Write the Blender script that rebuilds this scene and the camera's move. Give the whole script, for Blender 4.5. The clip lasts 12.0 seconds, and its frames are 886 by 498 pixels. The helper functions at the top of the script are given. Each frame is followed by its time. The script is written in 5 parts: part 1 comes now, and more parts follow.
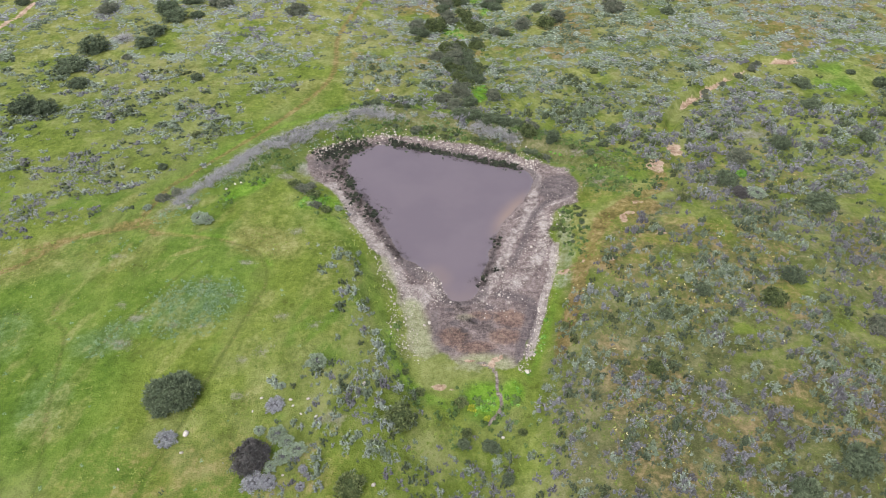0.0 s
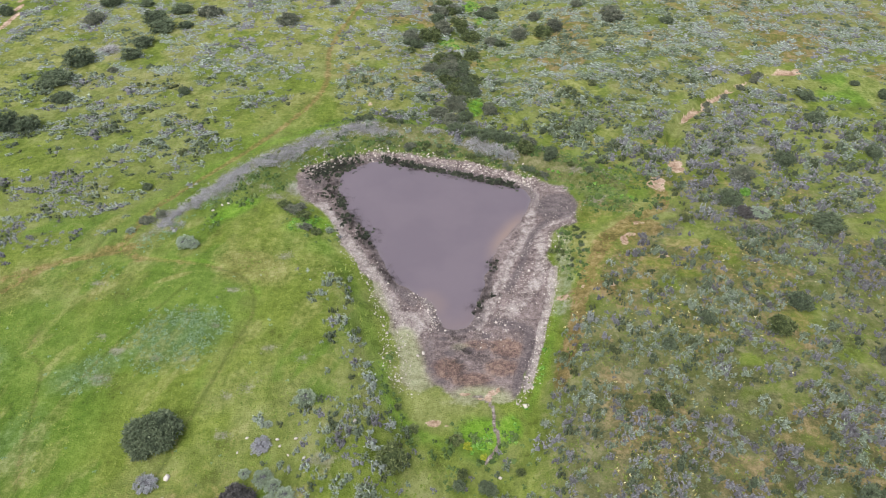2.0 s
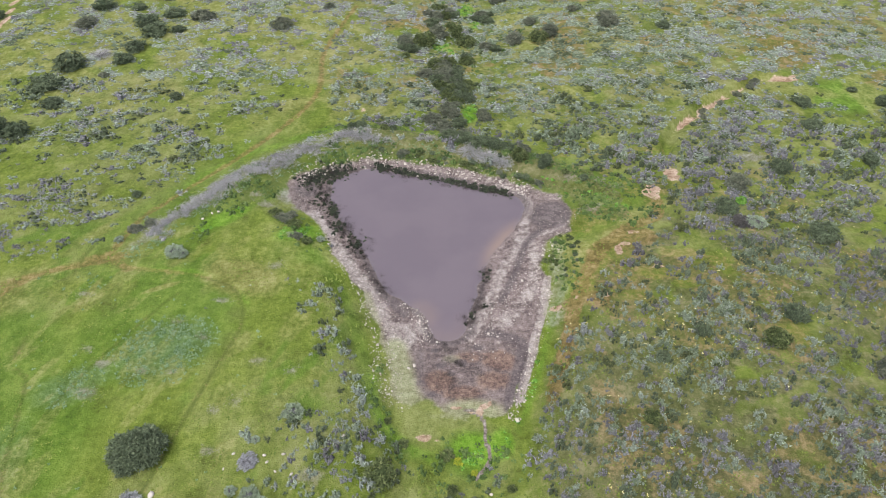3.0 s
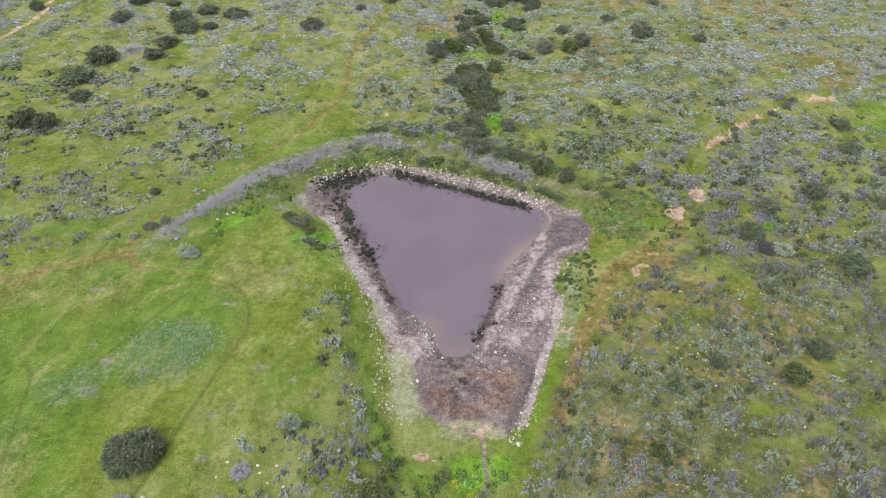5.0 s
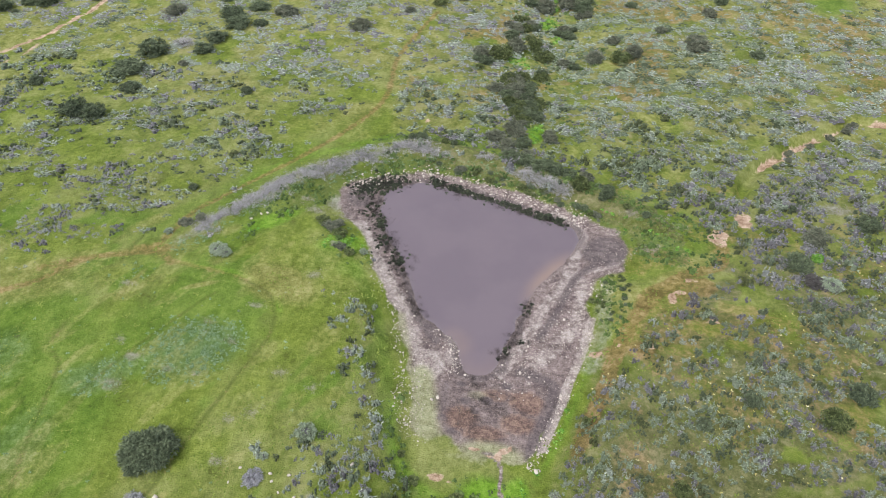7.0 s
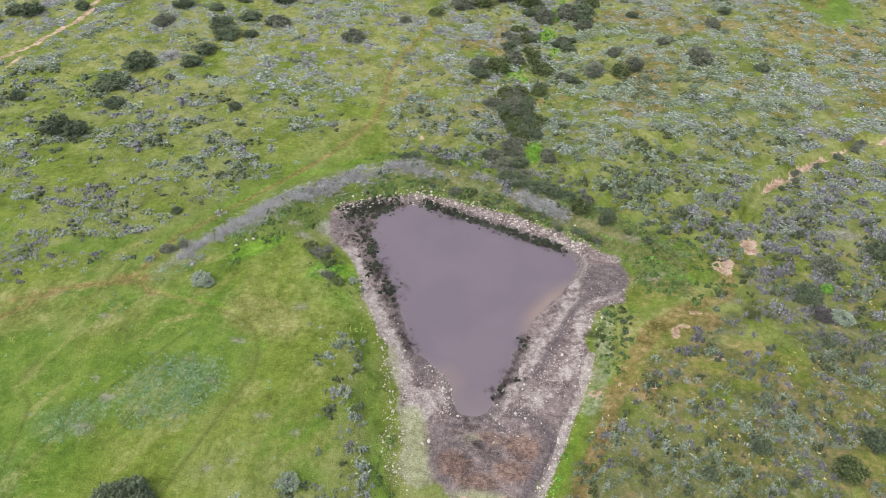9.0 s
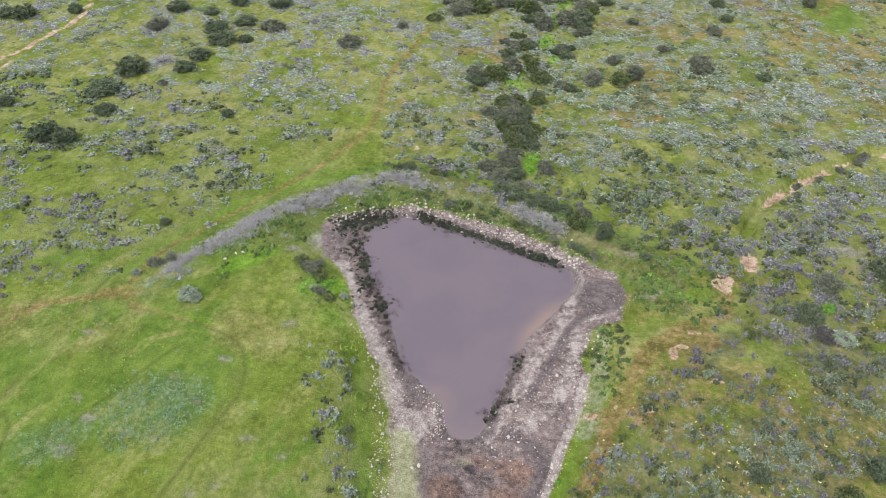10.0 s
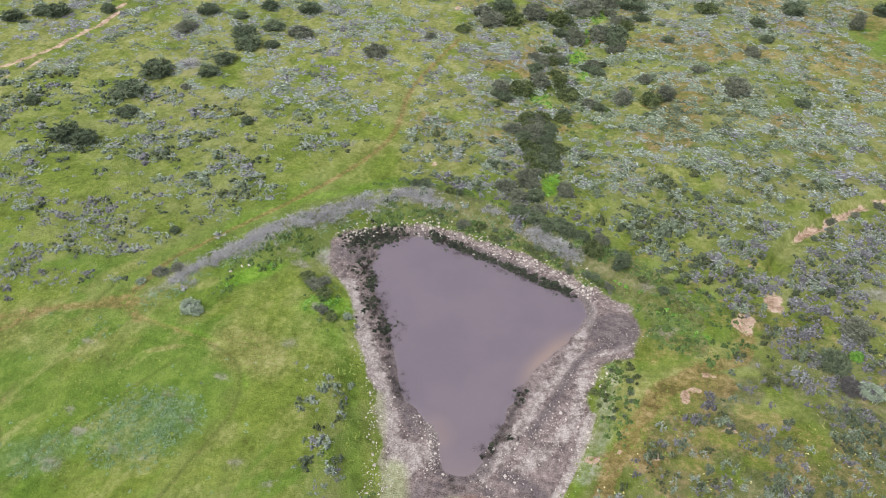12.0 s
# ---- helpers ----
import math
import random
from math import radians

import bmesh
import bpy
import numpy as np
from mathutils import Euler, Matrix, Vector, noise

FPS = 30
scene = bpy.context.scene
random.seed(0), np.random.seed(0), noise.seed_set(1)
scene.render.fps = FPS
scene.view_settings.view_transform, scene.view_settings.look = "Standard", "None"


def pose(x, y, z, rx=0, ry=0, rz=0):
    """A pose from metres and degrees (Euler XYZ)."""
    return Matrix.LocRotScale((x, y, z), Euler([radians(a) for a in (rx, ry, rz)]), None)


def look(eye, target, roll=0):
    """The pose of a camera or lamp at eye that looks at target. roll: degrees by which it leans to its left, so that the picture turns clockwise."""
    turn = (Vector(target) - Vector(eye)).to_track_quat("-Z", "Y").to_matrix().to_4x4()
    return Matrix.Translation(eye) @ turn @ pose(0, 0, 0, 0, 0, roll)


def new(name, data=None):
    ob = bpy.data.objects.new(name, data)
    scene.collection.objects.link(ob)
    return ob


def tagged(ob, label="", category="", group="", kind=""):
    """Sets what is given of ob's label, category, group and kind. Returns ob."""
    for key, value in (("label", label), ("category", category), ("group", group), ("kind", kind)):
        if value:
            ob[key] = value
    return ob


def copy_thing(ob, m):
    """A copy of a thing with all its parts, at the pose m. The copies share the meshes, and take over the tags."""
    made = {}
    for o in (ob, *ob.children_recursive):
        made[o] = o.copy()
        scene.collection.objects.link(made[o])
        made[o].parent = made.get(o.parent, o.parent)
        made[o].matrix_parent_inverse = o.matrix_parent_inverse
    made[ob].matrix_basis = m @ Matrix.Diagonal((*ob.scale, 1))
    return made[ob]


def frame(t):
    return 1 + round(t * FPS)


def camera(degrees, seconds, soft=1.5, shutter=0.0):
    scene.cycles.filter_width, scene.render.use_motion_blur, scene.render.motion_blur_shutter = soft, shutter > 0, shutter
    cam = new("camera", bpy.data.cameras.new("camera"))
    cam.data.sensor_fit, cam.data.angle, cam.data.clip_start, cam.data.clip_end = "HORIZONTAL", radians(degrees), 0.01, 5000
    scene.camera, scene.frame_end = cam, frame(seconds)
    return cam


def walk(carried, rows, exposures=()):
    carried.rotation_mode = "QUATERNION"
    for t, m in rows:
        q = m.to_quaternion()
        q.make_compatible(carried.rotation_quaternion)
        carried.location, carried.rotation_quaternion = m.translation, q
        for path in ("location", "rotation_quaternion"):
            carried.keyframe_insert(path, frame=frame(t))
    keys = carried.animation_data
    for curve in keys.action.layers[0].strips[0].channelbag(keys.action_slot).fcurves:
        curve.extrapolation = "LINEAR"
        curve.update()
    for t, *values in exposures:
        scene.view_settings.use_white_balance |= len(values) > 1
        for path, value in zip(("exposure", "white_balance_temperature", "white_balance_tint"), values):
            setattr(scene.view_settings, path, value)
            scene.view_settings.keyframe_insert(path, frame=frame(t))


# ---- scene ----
cam = camera(66.3, 12.0, soft=0.6)
PATH = [
    (0, (0.542, 0.168, 52.007), (0.537, 1.62, 50.632), 0.4),
    (0.5, (0.549, 1.118, 52.031), (0.545, 2.569, 50.655), 0.4),
    (1, (0.564, 2.144, 52.069), (0.561, 3.595, 50.693), 0.4),
    (1.5, (0.646, 3.062, 52.083), (0.646, 4.514, 50.707), 0.4),
    (2, (0.818, 3.9, 52.094), (0.821, 5.352, 50.718), 0.4),
    (2.5, (1.066, 4.595, 52.118), (1.074, 6.048, 50.743), 0.5),
    (3, (1.466, 5.21, 52.164), (1.474, 6.663, 50.79), 0.6),
    (5, (3.398, 7.142, 52.287), (3.314, 8.591, 50.912), 0.9),
    (5.5, (3.698, 7.568, 52.321), (3.607, 9.016, 50.944), 0.9),
    (6, (3.916, 8.08, 52.339), (3.729, 9.517, 50.96), 1.0),
    (6.5, (4.294, 8.593, 52.392), (4.084, 10.025, 51.013), 0.9),
    (7, (4.44, 9.189, 52.437), (4.231, 10.623, 51.058), 0.9),
    (9, (4.469, 13.762, 52.582), (4.261, 15.192, 51.2), 0.9),
    (9.5, (4.529, 14.996, 52.636), (4.326, 16.427, 51.252), 1.1),
    (10, (4.778, 16.117, 52.69), (4.57, 17.547, 51.306), 1.3),
    (10.5, (5.094, 17.115, 52.75), (4.863, 18.541, 51.367), 1.4),
    (11, (5.569, 18.08, 52.787), (5.289, 19.496, 51.402), 1.5),
    (11.5, (6.16, 18.934, 52.816), (5.857, 20.346, 51.432), 1.4),
    (12, (6.61, 19.561, 52.83), (6.307, 20.976, 51.45), 1.4),
]
walk(cam, [(t, look(eye, target, roll)) for t, eye, target, roll in PATH], exposures=[(0, 0.43, 6150, 8), (12, 0.43, 6150, 8)])

# ---- light: a bright overcast sky with the sun behind thin cloud ----
SUN_ELEVATION, SUN_AZIMUTH = 62.0, 215.0
world = bpy.data.worlds.new("overcast_sky")
scene.world = world
world.use_nodes = True
sky = world.node_tree.nodes.new("ShaderNodeTexSky")
sky.sky_type, sky.sun_disc = "NISHITA", False
sky.sun_elevation, sky.sun_rotation = radians(SUN_ELEVATION), radians(SUN_AZIMUTH)
sky.air_density, sky.dust_density, sky.ozone_density = 1.0, 4.0, 0.6
soften = world.node_tree.nodes.new("ShaderNodeHueSaturation")
soften.inputs["Saturation"].default_value = 0.5
world.node_tree.links.new(sky.outputs[0], soften.inputs["Color"])
back = world.node_tree.nodes["Background"]
world.node_tree.links.new(soften.outputs[0], back.inputs["Color"])
back.inputs["Strength"].default_value = 0.15

sun = new("sun", bpy.data.lights.new("sun", "SUN"))
sun.data.energy, sun.data.angle, sun.data.color = 1.45, radians(50), (1.0, 0.96, 0.9)
az, el = radians(SUN_AZIMUTH), radians(SUN_ELEVATION)
sun.matrix_world = look((0, 0, 0), (-math.sin(az) * math.cos(el), -math.cos(az) * math.cos(el), -math.sin(el)))


# ---- small numeric tools ----
def lattice(ix, iy, seed):
    h = (ix.astype(np.int64) * 374761393 + iy.astype(np.int64) * 668265263 + seed * 974634777) & 0xFFFFFFFF
    h = ((h ^ (h >> 13)) * 1274126177) & 0xFFFFFFFF
    return ((h ^ (h >> 16)) & 0xFFFF) / 65535.0


def value_noise(x, y, size, seed=1, octaves=3):
    """Smooth noise from 0 to 1 with blobs of the given size in metres."""
    total, weight, amp = 0.0, 0.0, 1.0
    for o in range(octaves):
        u, v = x / size * 2 ** o + 17.3 * o, y / size * 2 ** o - 9.1 * o
        iu, iv = np.floor(u), np.floor(v)
        fu, fv = u - iu, v - iv
        fu, fv = fu * fu * (3 - 2 * fu), fv * fv * (3 - 2 * fv)
        a, b = lattice(iu, iv, seed + o), lattice(iu + 1, iv, seed + o)
        c, d = lattice(iu, iv + 1, seed + o), lattice(iu + 1, iv + 1, seed + o)
        total = total + amp * ((a * (1 - fu) + b * fu) * (1 - fv) + (c * (1 - fu) + d * fu) * fv)
        weight += amp
        amp *= 0.5
    return total / weight


def step(a, b, v):
    t = np.clip((v - a) / (b - a), 0, 1)
    return t * t * (3 - 2 * t)


def rounded(points, closed=False, cuts=6):
    """A smooth line through the points (Catmull-Rom)."""
    p = np.array(points, float)
    n = len(p)
    out = []
    for i in range(n if closed else n - 1):
        a, b, c, d = (p[(i + k) % n] if closed else p[min(max(i + k, 0), n - 1)] for k in (-1, 0, 1, 2))
        for s in np.arange(cuts) / cuts:
            out.append(0.5 * (2 * b + (c - a) * s + (2 * a - 5 * b + 4 * c - d) * s ** 2 + (3 * b - a - 3 * c + d) * s ** 3))
    if not closed:
        out.append(p[-1])
    return np.array(out)


def line_distance(x, y, line, closed=False):
    best = np.full(x.shape, 1e9)
    for i in range(len(line) if closed else len(line) - 1):
        a, b = line[i], line[(i + 1) % len(line)]
        d = b - a
        s = np.clip(((x - a[0]) * d[0] + (y - a[1]) * d[1]) / (d @ d + 1e-9), 0, 1)
        best = np.minimum(best, (x - a[0] - s * d[0]) ** 2 + (y - a[1] - s * d[1]) ** 2)
    return np.sqrt(best)


def signed_distance(x, y, line):
    """Distance to a closed line, negative inside; far points keep a large value."""
    out = np.full(x.shape, 40.0)
    lo, hi = line.min(0) - 14, line.max(0) + 14
    near = (x > lo[0]) & (x < hi[0]) & (y > lo[1]) & (y < hi[1])
    px, py = x[near], y[near]
    d = line_distance(px, py, line, True)
    inside = np.zeros(px.shape, bool)
    for i in range(len(line)):
        a, b = line[i], line[(i + 1) % len(line)]
        cross = (a[1] > py) != (b[1] > py)
        inside ^= cross & (px < (b[0] - a[0]) * (py - a[1]) / (b[1] - a[1] + 1e-12) + a[0])
    out[near] = np.where(inside, -d, d)
    return out


def stroke(x, y, line, width, soft=0.5):
    """1 on a line, fading to 0 past the width; only worked out near it."""
    out = np.zeros(x.shape)
    lo, hi = line.min(0) - 2 * width - 2, line.max(0) + 2 * width + 2
    near = (x > lo[0]) & (x < hi[0]) & (y > lo[1]) & (y < hi[1])
    out[near] = 1 - step(width * (1 - soft), width * (1 + soft), line_distance(x[near], y[near], line))
    return out


def blob(x, y, cx, cy, rx, ry, turn=0):
    c, s = math.cos(radians(turn)), math.sin(radians(turn))
    u, v = ((x - cx) * c + (y - cy) * s) / rx, (-(x - cx) * s + (y - cy) * c) / ry
    return 1 - step(0.35, 1.25, np.sqrt(u * u + v * v))


# ---- the plan: shore lines, dam, paths ----
WATER = rounded([(-12.2, 70.8), (-11.8, 73.1), (-9.8, 74.4), (-6.9, 75.2), (-3.5, 74.3), (-0.1, 73.8), (3.6, 72.6), (7.2, 71.1), (10.4, 70.0),
                 (11.6, 68.8), (11.5, 66.7), (10.4, 64.1), (8.9, 61.7), (7.3, 59.1), (6.1, 56.0), (5.2, 52.5), (4.5, 50.0), (4.1, 48.0),
                 (2.2, 47.0), (1.1, 47.1), (0.4, 48.3), (-0.1, 50.1), (-0.8, 51.2), (-2.0, 52.0), (-3.9, 53.3), (-5.1, 55.1), (-6.1, 57.7),
                 (-7.6, 60.3), (-9.1, 63.1), (-11.1, 66.7)], True, 5)
BASIN = rounded([(-17.2, 71.9), (-13.5, 74.4), (-7.7, 76.6), (-1.6, 75.9), (4.4, 74.4), (8.7, 72.7), (12.9, 70.8), (16.2, 68.5), (16.9, 65.4),
                 (15.4, 62.7), (13.3, 60.8), (12.5, 56.7), (12.6, 53.5), (11.3, 49.6), (10.2, 44.9), (8.7, 41.3), (7.4, 38.6), (6.0, 36.7),
                 (4.5, 37.9), (2.6, 37.4), (0.8, 36.0), (-1.5, 37.2), (-2.9, 41.2), (-4.0, 46.2), (-5.2, 50.2), (-6.8, 53.6), (-8.8, 56.8),
                 (-11.1, 61.0), (-13.3, 64.4), (-16.2, 67.7)], True, 5)
CREST = rounded([(-31.8, 58.2), (-29.7, 61.5), (-28.0, 64.2), (-25.2, 68.2), (-22.9, 70.9), (-19.3, 74.0), (-15.7, 76.9), (-12.5, 79.0), (-8.9, 80.1), (-4.4, 79.5), (-0.1, 78.6), (3.6, 77.5), (7.0, 76.1),
                 (10.2, 74.6), (13.5, 73.0), (17.0, 71.2), (20.0, 69.4), (22.5, 67.5)])
CREEK = rounded([(3.9, 39.1), (4.6, 38.9), (5.2, 38.3), (5.5, 37.2), (5.4, 36.2), (5.7, 35.2), (5.75, 34.3), (5.2, 33.5), (4.6, 32.8)])
GULLY = rounded([(30.8, 78.0), (32.2, 81.6), (33.8, 84.4), (35.6, 86.8), (37.8, 88.9), (39.7, 90.8), (41.9, 92.7), (43.6, 94.4), (46.5, 96.5), (49.0, 98.6), (51.0, 99.4), (55.0, 99.5)])
DIRT_ROAD = rounded([(-92.0, 90.0), (-84.0, 94.6), (-80.4, 96.7), (-78.6, 100.2), (-76.8, 103.6), (-75.9, 107.7), (-74.7, 112.4), (-74.3, 117.1), (-75.5, 123.0), (-80.0, 140.0), (-78.0, 165.0)])
DIRT_FORK = rounded([(-78.5, 85.0), (-77.2, 92.7), (-76.6, 95.7), (-76.2, 98.8), (-76.6, 103.0)])
TRAIL_LONG = rounded([(-58.0, 43.0), (-45.0, 48.7), (-39.8, 54.2), (-34.2, 56.7), (-32.4, 63.8), (-27.5, 71.5), (-20.8, 82.7), (-16.8, 94.0), (-17.6, 108.1), (-14.0, 125.0)])
TRAIL_FIELD = rounded([(-34.2, 57.0), (-32.0, 55.4), (-28.7, 54.8), (-25.1, 54.4), (-21.9, 53.5), (-19.4, 52.2), (-18.0, 49.8), (-17.5, 47.1), (-17.8, 45.6), (-18.4, 43.2), (-19.0, 40.6), (-19.8, 37.0), (-20.8, 32.4), (-22.4, 27.0), (-26.0, 18.0)])
TRAIL_CROSS = rounded([(-24.6, 51.5), (-25.9, 49.6), (-28.6, 44.7), (-29.9, 42.1), (-30.9, 39.7), (-31.8, 36.8)])
TRAIL_WEST = rounded([(-29.5, 14.0), (-30.8, 25.2), (-32.6, 31.2), (-34.1, 37.2), (-35.0, 40.6), (-37.0, 43.0), (-36.8, 49.0), (-36.5, 54.7), (-36.0, 58.5)])
TRAIL_EAST = rounded([(26.9, 67.2), (26.0, 64.1), (22.2, 61.9), (19.3, 58.7), (16.4, 54.3), (14.8, 50.0), (13.7, 46.1), (12.2, 42.0), (11.2, 38.0), (11.5, 32.0)])


CHANNEL_GREENS = ((1.8, 110.2, 2.3, 2.2), (5.8, 126.4, 1.6, 3.2), (7.4, 120.0, 1.2, 1.8), (5.6, 88.2, 1.1, 2.4), (6.9, 134.0, 1.4, 3.0), (8.3, 142.0, 1.6, 3.0))


# patches of withered grass: place and size
WISPS = ((-29.0, 42.5, 1.1), (-29.2, 39.4, 1.5), (-25.2, 41.6, 0.8), (-22.3, 41.5, 0.6), (-15.1, 42.9, 0.9), (-16.1, 38.4, 0.8), (-17.6, 37.4, 0.7), (-20.7, 45.6, 0.8), (-23.7, 47.6, 1.0), (-34.0, 51.3, 1.0),
         (-15.8, 55.7, 1.2), (-20.1, 50.5, 0.9), (-31.0, 44.2, 0.8), (-11.7, 41.7, 0.7), (-17.2, 33.6, 0.9), (-15.0, 61.0, 1.4), (-8.6, 31.6, 1.4), (41.6, 77.3, 2.6), (19.2, 66.4, 1.6), (-17.2, 68.4, 1.6), (-19.0, 66.6, 1.5), (-15.6, 66.8, 1.2), (-20.5, 68.2, 1.0), (17.5, 72.0, 1.4), (20.8, 71.3, 1.2), (22.6, 70.2, 1.2))


def shore_distance(x, y):
    rough = (value_noise(x, y, 1.3, 5, 3) - 0.5) * 1.1
    return signed_distance(x, y, WATER) + rough * 0.75


def basin_distance(x, y):
    return signed_distance(x, y, BASIN) + (value_noise(x, y, 1.8, 8, 3) - 0.5) * 1.6


def land(x, y):
    """The lie of the land without the pond: falling away from the viewer, a shallow valley, the dam."""
    z = 1.1 - 1.9 * np.tanh((y - 72) / 32)
    z = z + 0.9 * np.exp(-((x - 36) / 14) ** 2 - ((y - 52) / 16) ** 2)
    z = z - 2.6 * np.exp(-((x - 5) / 7) ** 2) / (1 + np.exp(np.clip((y - 48) / 5, -50, 50)))
    z = z - 1.0 * np.exp(-((x - 8) / 9) ** 2) / (1 + np.exp(np.clip(-(y - 86) / 4, -50, 50)))
    z = z + (value_noise(x, y, 14, 21, 2) - 0.5) * 0.5 + (value_noise(x, y, 2.2, 22, 2) - 0.5) * 0.16
    far = np.hypot(x, y - 70)
    return z + step(170, 900, far) * 45 * value_noise(x, y, 420, 31, 3)


def terrain(x, y):
    z = land(x, y)
    near = (np.abs(x) < 62) & (y > 15) & (y < 112)
    px, py, pz = x[near], y[near], z[near]
    crest = line_distance(px, py, CREST)
    top = 2.05 - 0.5 * step(8, 22, px) - 0.3 * step(-22, -30, px)
    berm = 1 - step(0.6, 4.6, crest)
    pz = np.maximum(pz, pz * (1 - berm) + top * berm)
    cut = stroke(px, py, GULLY, 0.6, 0.7)
    pz = pz - cut * (0.7 + 0.5 * value_noise(px, py, 2.0, 3, 2))
    pz = pz - 0.35 * stroke(px, py, CREEK, 0.55, 0.6)
    for line, deep in ((TRAIL_LONG, 0.10), (TRAIL_FIELD, 0.1), (TRAIL_WEST, 0.06), (TRAIL_EAST, 0.06)):
        pz = pz - deep * stroke(px, py, line, 0.55, 0.6)
    dw, db = shore_distance(px, py), basin_distance(px, py)
    flat = np.clip(dw / (dw + np.maximum(-db, 0) + 0.3), 0, 1)
    beach = 0.04 + 0.5 * flat ** 1.2 + (value_noise(px, py, 0.9, 13, 3) - 0.5) * 0.12 * step(0.2, 1.0, dw)
    rim = step(0, 4.5, db)
    shore = np.maximum(np.where(db < 0, beach, 0.54 * (1 - rim) + np.maximum(pz, 0.12) * rim), 0.03)
    near_pond = db < 39
    pz = np.where(near_pond, shore, pz)
    pz = np.where(dw < 0, np.maximum(-0.9, 0.03 + dw * 0.22), pz)
    z = z.copy()
    z[near] = pz
    return z


def ground_z(x, y):
    return float(terrain(np.array([float(x)]), np.array([float(y)]))[0])


# ---- materials ----
class Nodes:
    """A short way to wire a node material."""

    def __init__(self, name):
        self.mat = bpy.data.materials.new(name)
        self.mat.use_nodes = True
        self.tree = self.mat.node_tree
        self.bsdf = self.tree.nodes["Principled BSDF"]
        self.geo = None

    def add(self, kind, **sockets):
        node = self.tree.nodes.new(kind)
        for key, value in sockets.items():
            self.put(node.inputs[key.replace("_", " ")], value)
        return node

    def put(self, socket, value):
        if isinstance(value, bpy.types.NodeSocket):
            self.tree.links.new(value, socket)
        else:
            socket.default_value = value

    def position(self):
        if self.geo is None:
            self.geo = self.add("ShaderNodeNewGeometry")
        return self.geo.outputs["Position"]

    def noise(self, size, detail=3.0, rough=0.55, where=None):
        n = self.add("ShaderNodeTexNoise", Vector=where or self.position(), Scale=1.0 / size, Detail=detail, Roughness=rough)
        return n.outputs[0]

    def math(self, op, a, b=0.0, clamp=False):
        n = self.tree.nodes.new("ShaderNodeMath")
        n.operation, n.use_clamp = op, clamp
        self.put(n.inputs[0], a)
        self.put(n.inputs[1], b)
        return n.outputs[0]

    def ramp(self, fac, *stops):
        n = self.tree.nodes.new("ShaderNodeValToRGB")
        self.put(n.inputs[0], fac)
        while len(n.color_ramp.elements) < len(stops):
            n.color_ramp.elements.new(0.5)
        for e, (at, col) in zip(n.color_ramp.elements, stops):
            e.position, e.color = at, (*col, 1.0)
        return n.outputs[0]

    def span(self, fac, lo, hi):
        n = self.tree.nodes.new("ShaderNodeMapRange")
        n.interpolation_type = "SMOOTHSTEP"
        self.put(n.inputs[0], fac)
        n.inputs[1].default_value, n.inputs[2].default_value = lo, hi
        return n.outputs[0]

    def mix(self, fac, a, b, blend="MIX"):
        n = self.tree.nodes.new("ShaderNodeMix")
        n.data_type, n.blend_type = "RGBA", blend
        self.put(n.inputs[0], fac)
        self.put(n.inputs[6], a if isinstance(a, bpy.types.NodeSocket) else (*a, 1.0))
        self.put(n.inputs[7], b if isinstance(b, bpy.types.NodeSocket) else (*b, 1.0))
        return n.outputs[2]

    def attribute(self, name):
        n = self.tree.nodes.new("ShaderNodeAttribute")
        n.attribute_name = name
        return n

    def channels(self, name):
        n = self.attribute(name)
        s = self.add("ShaderNodeSeparateColor", Color=n.outputs["Color"])
        return s.outputs[0], s.outputs[1], s.outputs[2], n.outputs["Alpha"]

    def bump(self, height, strength, distance):
        b = self.add("ShaderNodeBump", Height=height, Strength=strength, Distance=distance)
        self.put(self.bsdf.inputs["Normal"], b.outputs[0])

    def done(self, color, rough=0.9, specular=0.2):
        self.put(self.bsdf.inputs["Base Color"], color)
        self.put(self.bsdf.inputs["Roughness"], rough)
        self.put(self.bsdf.inputs["Specular IOR Level"], specular)
        return self.mat


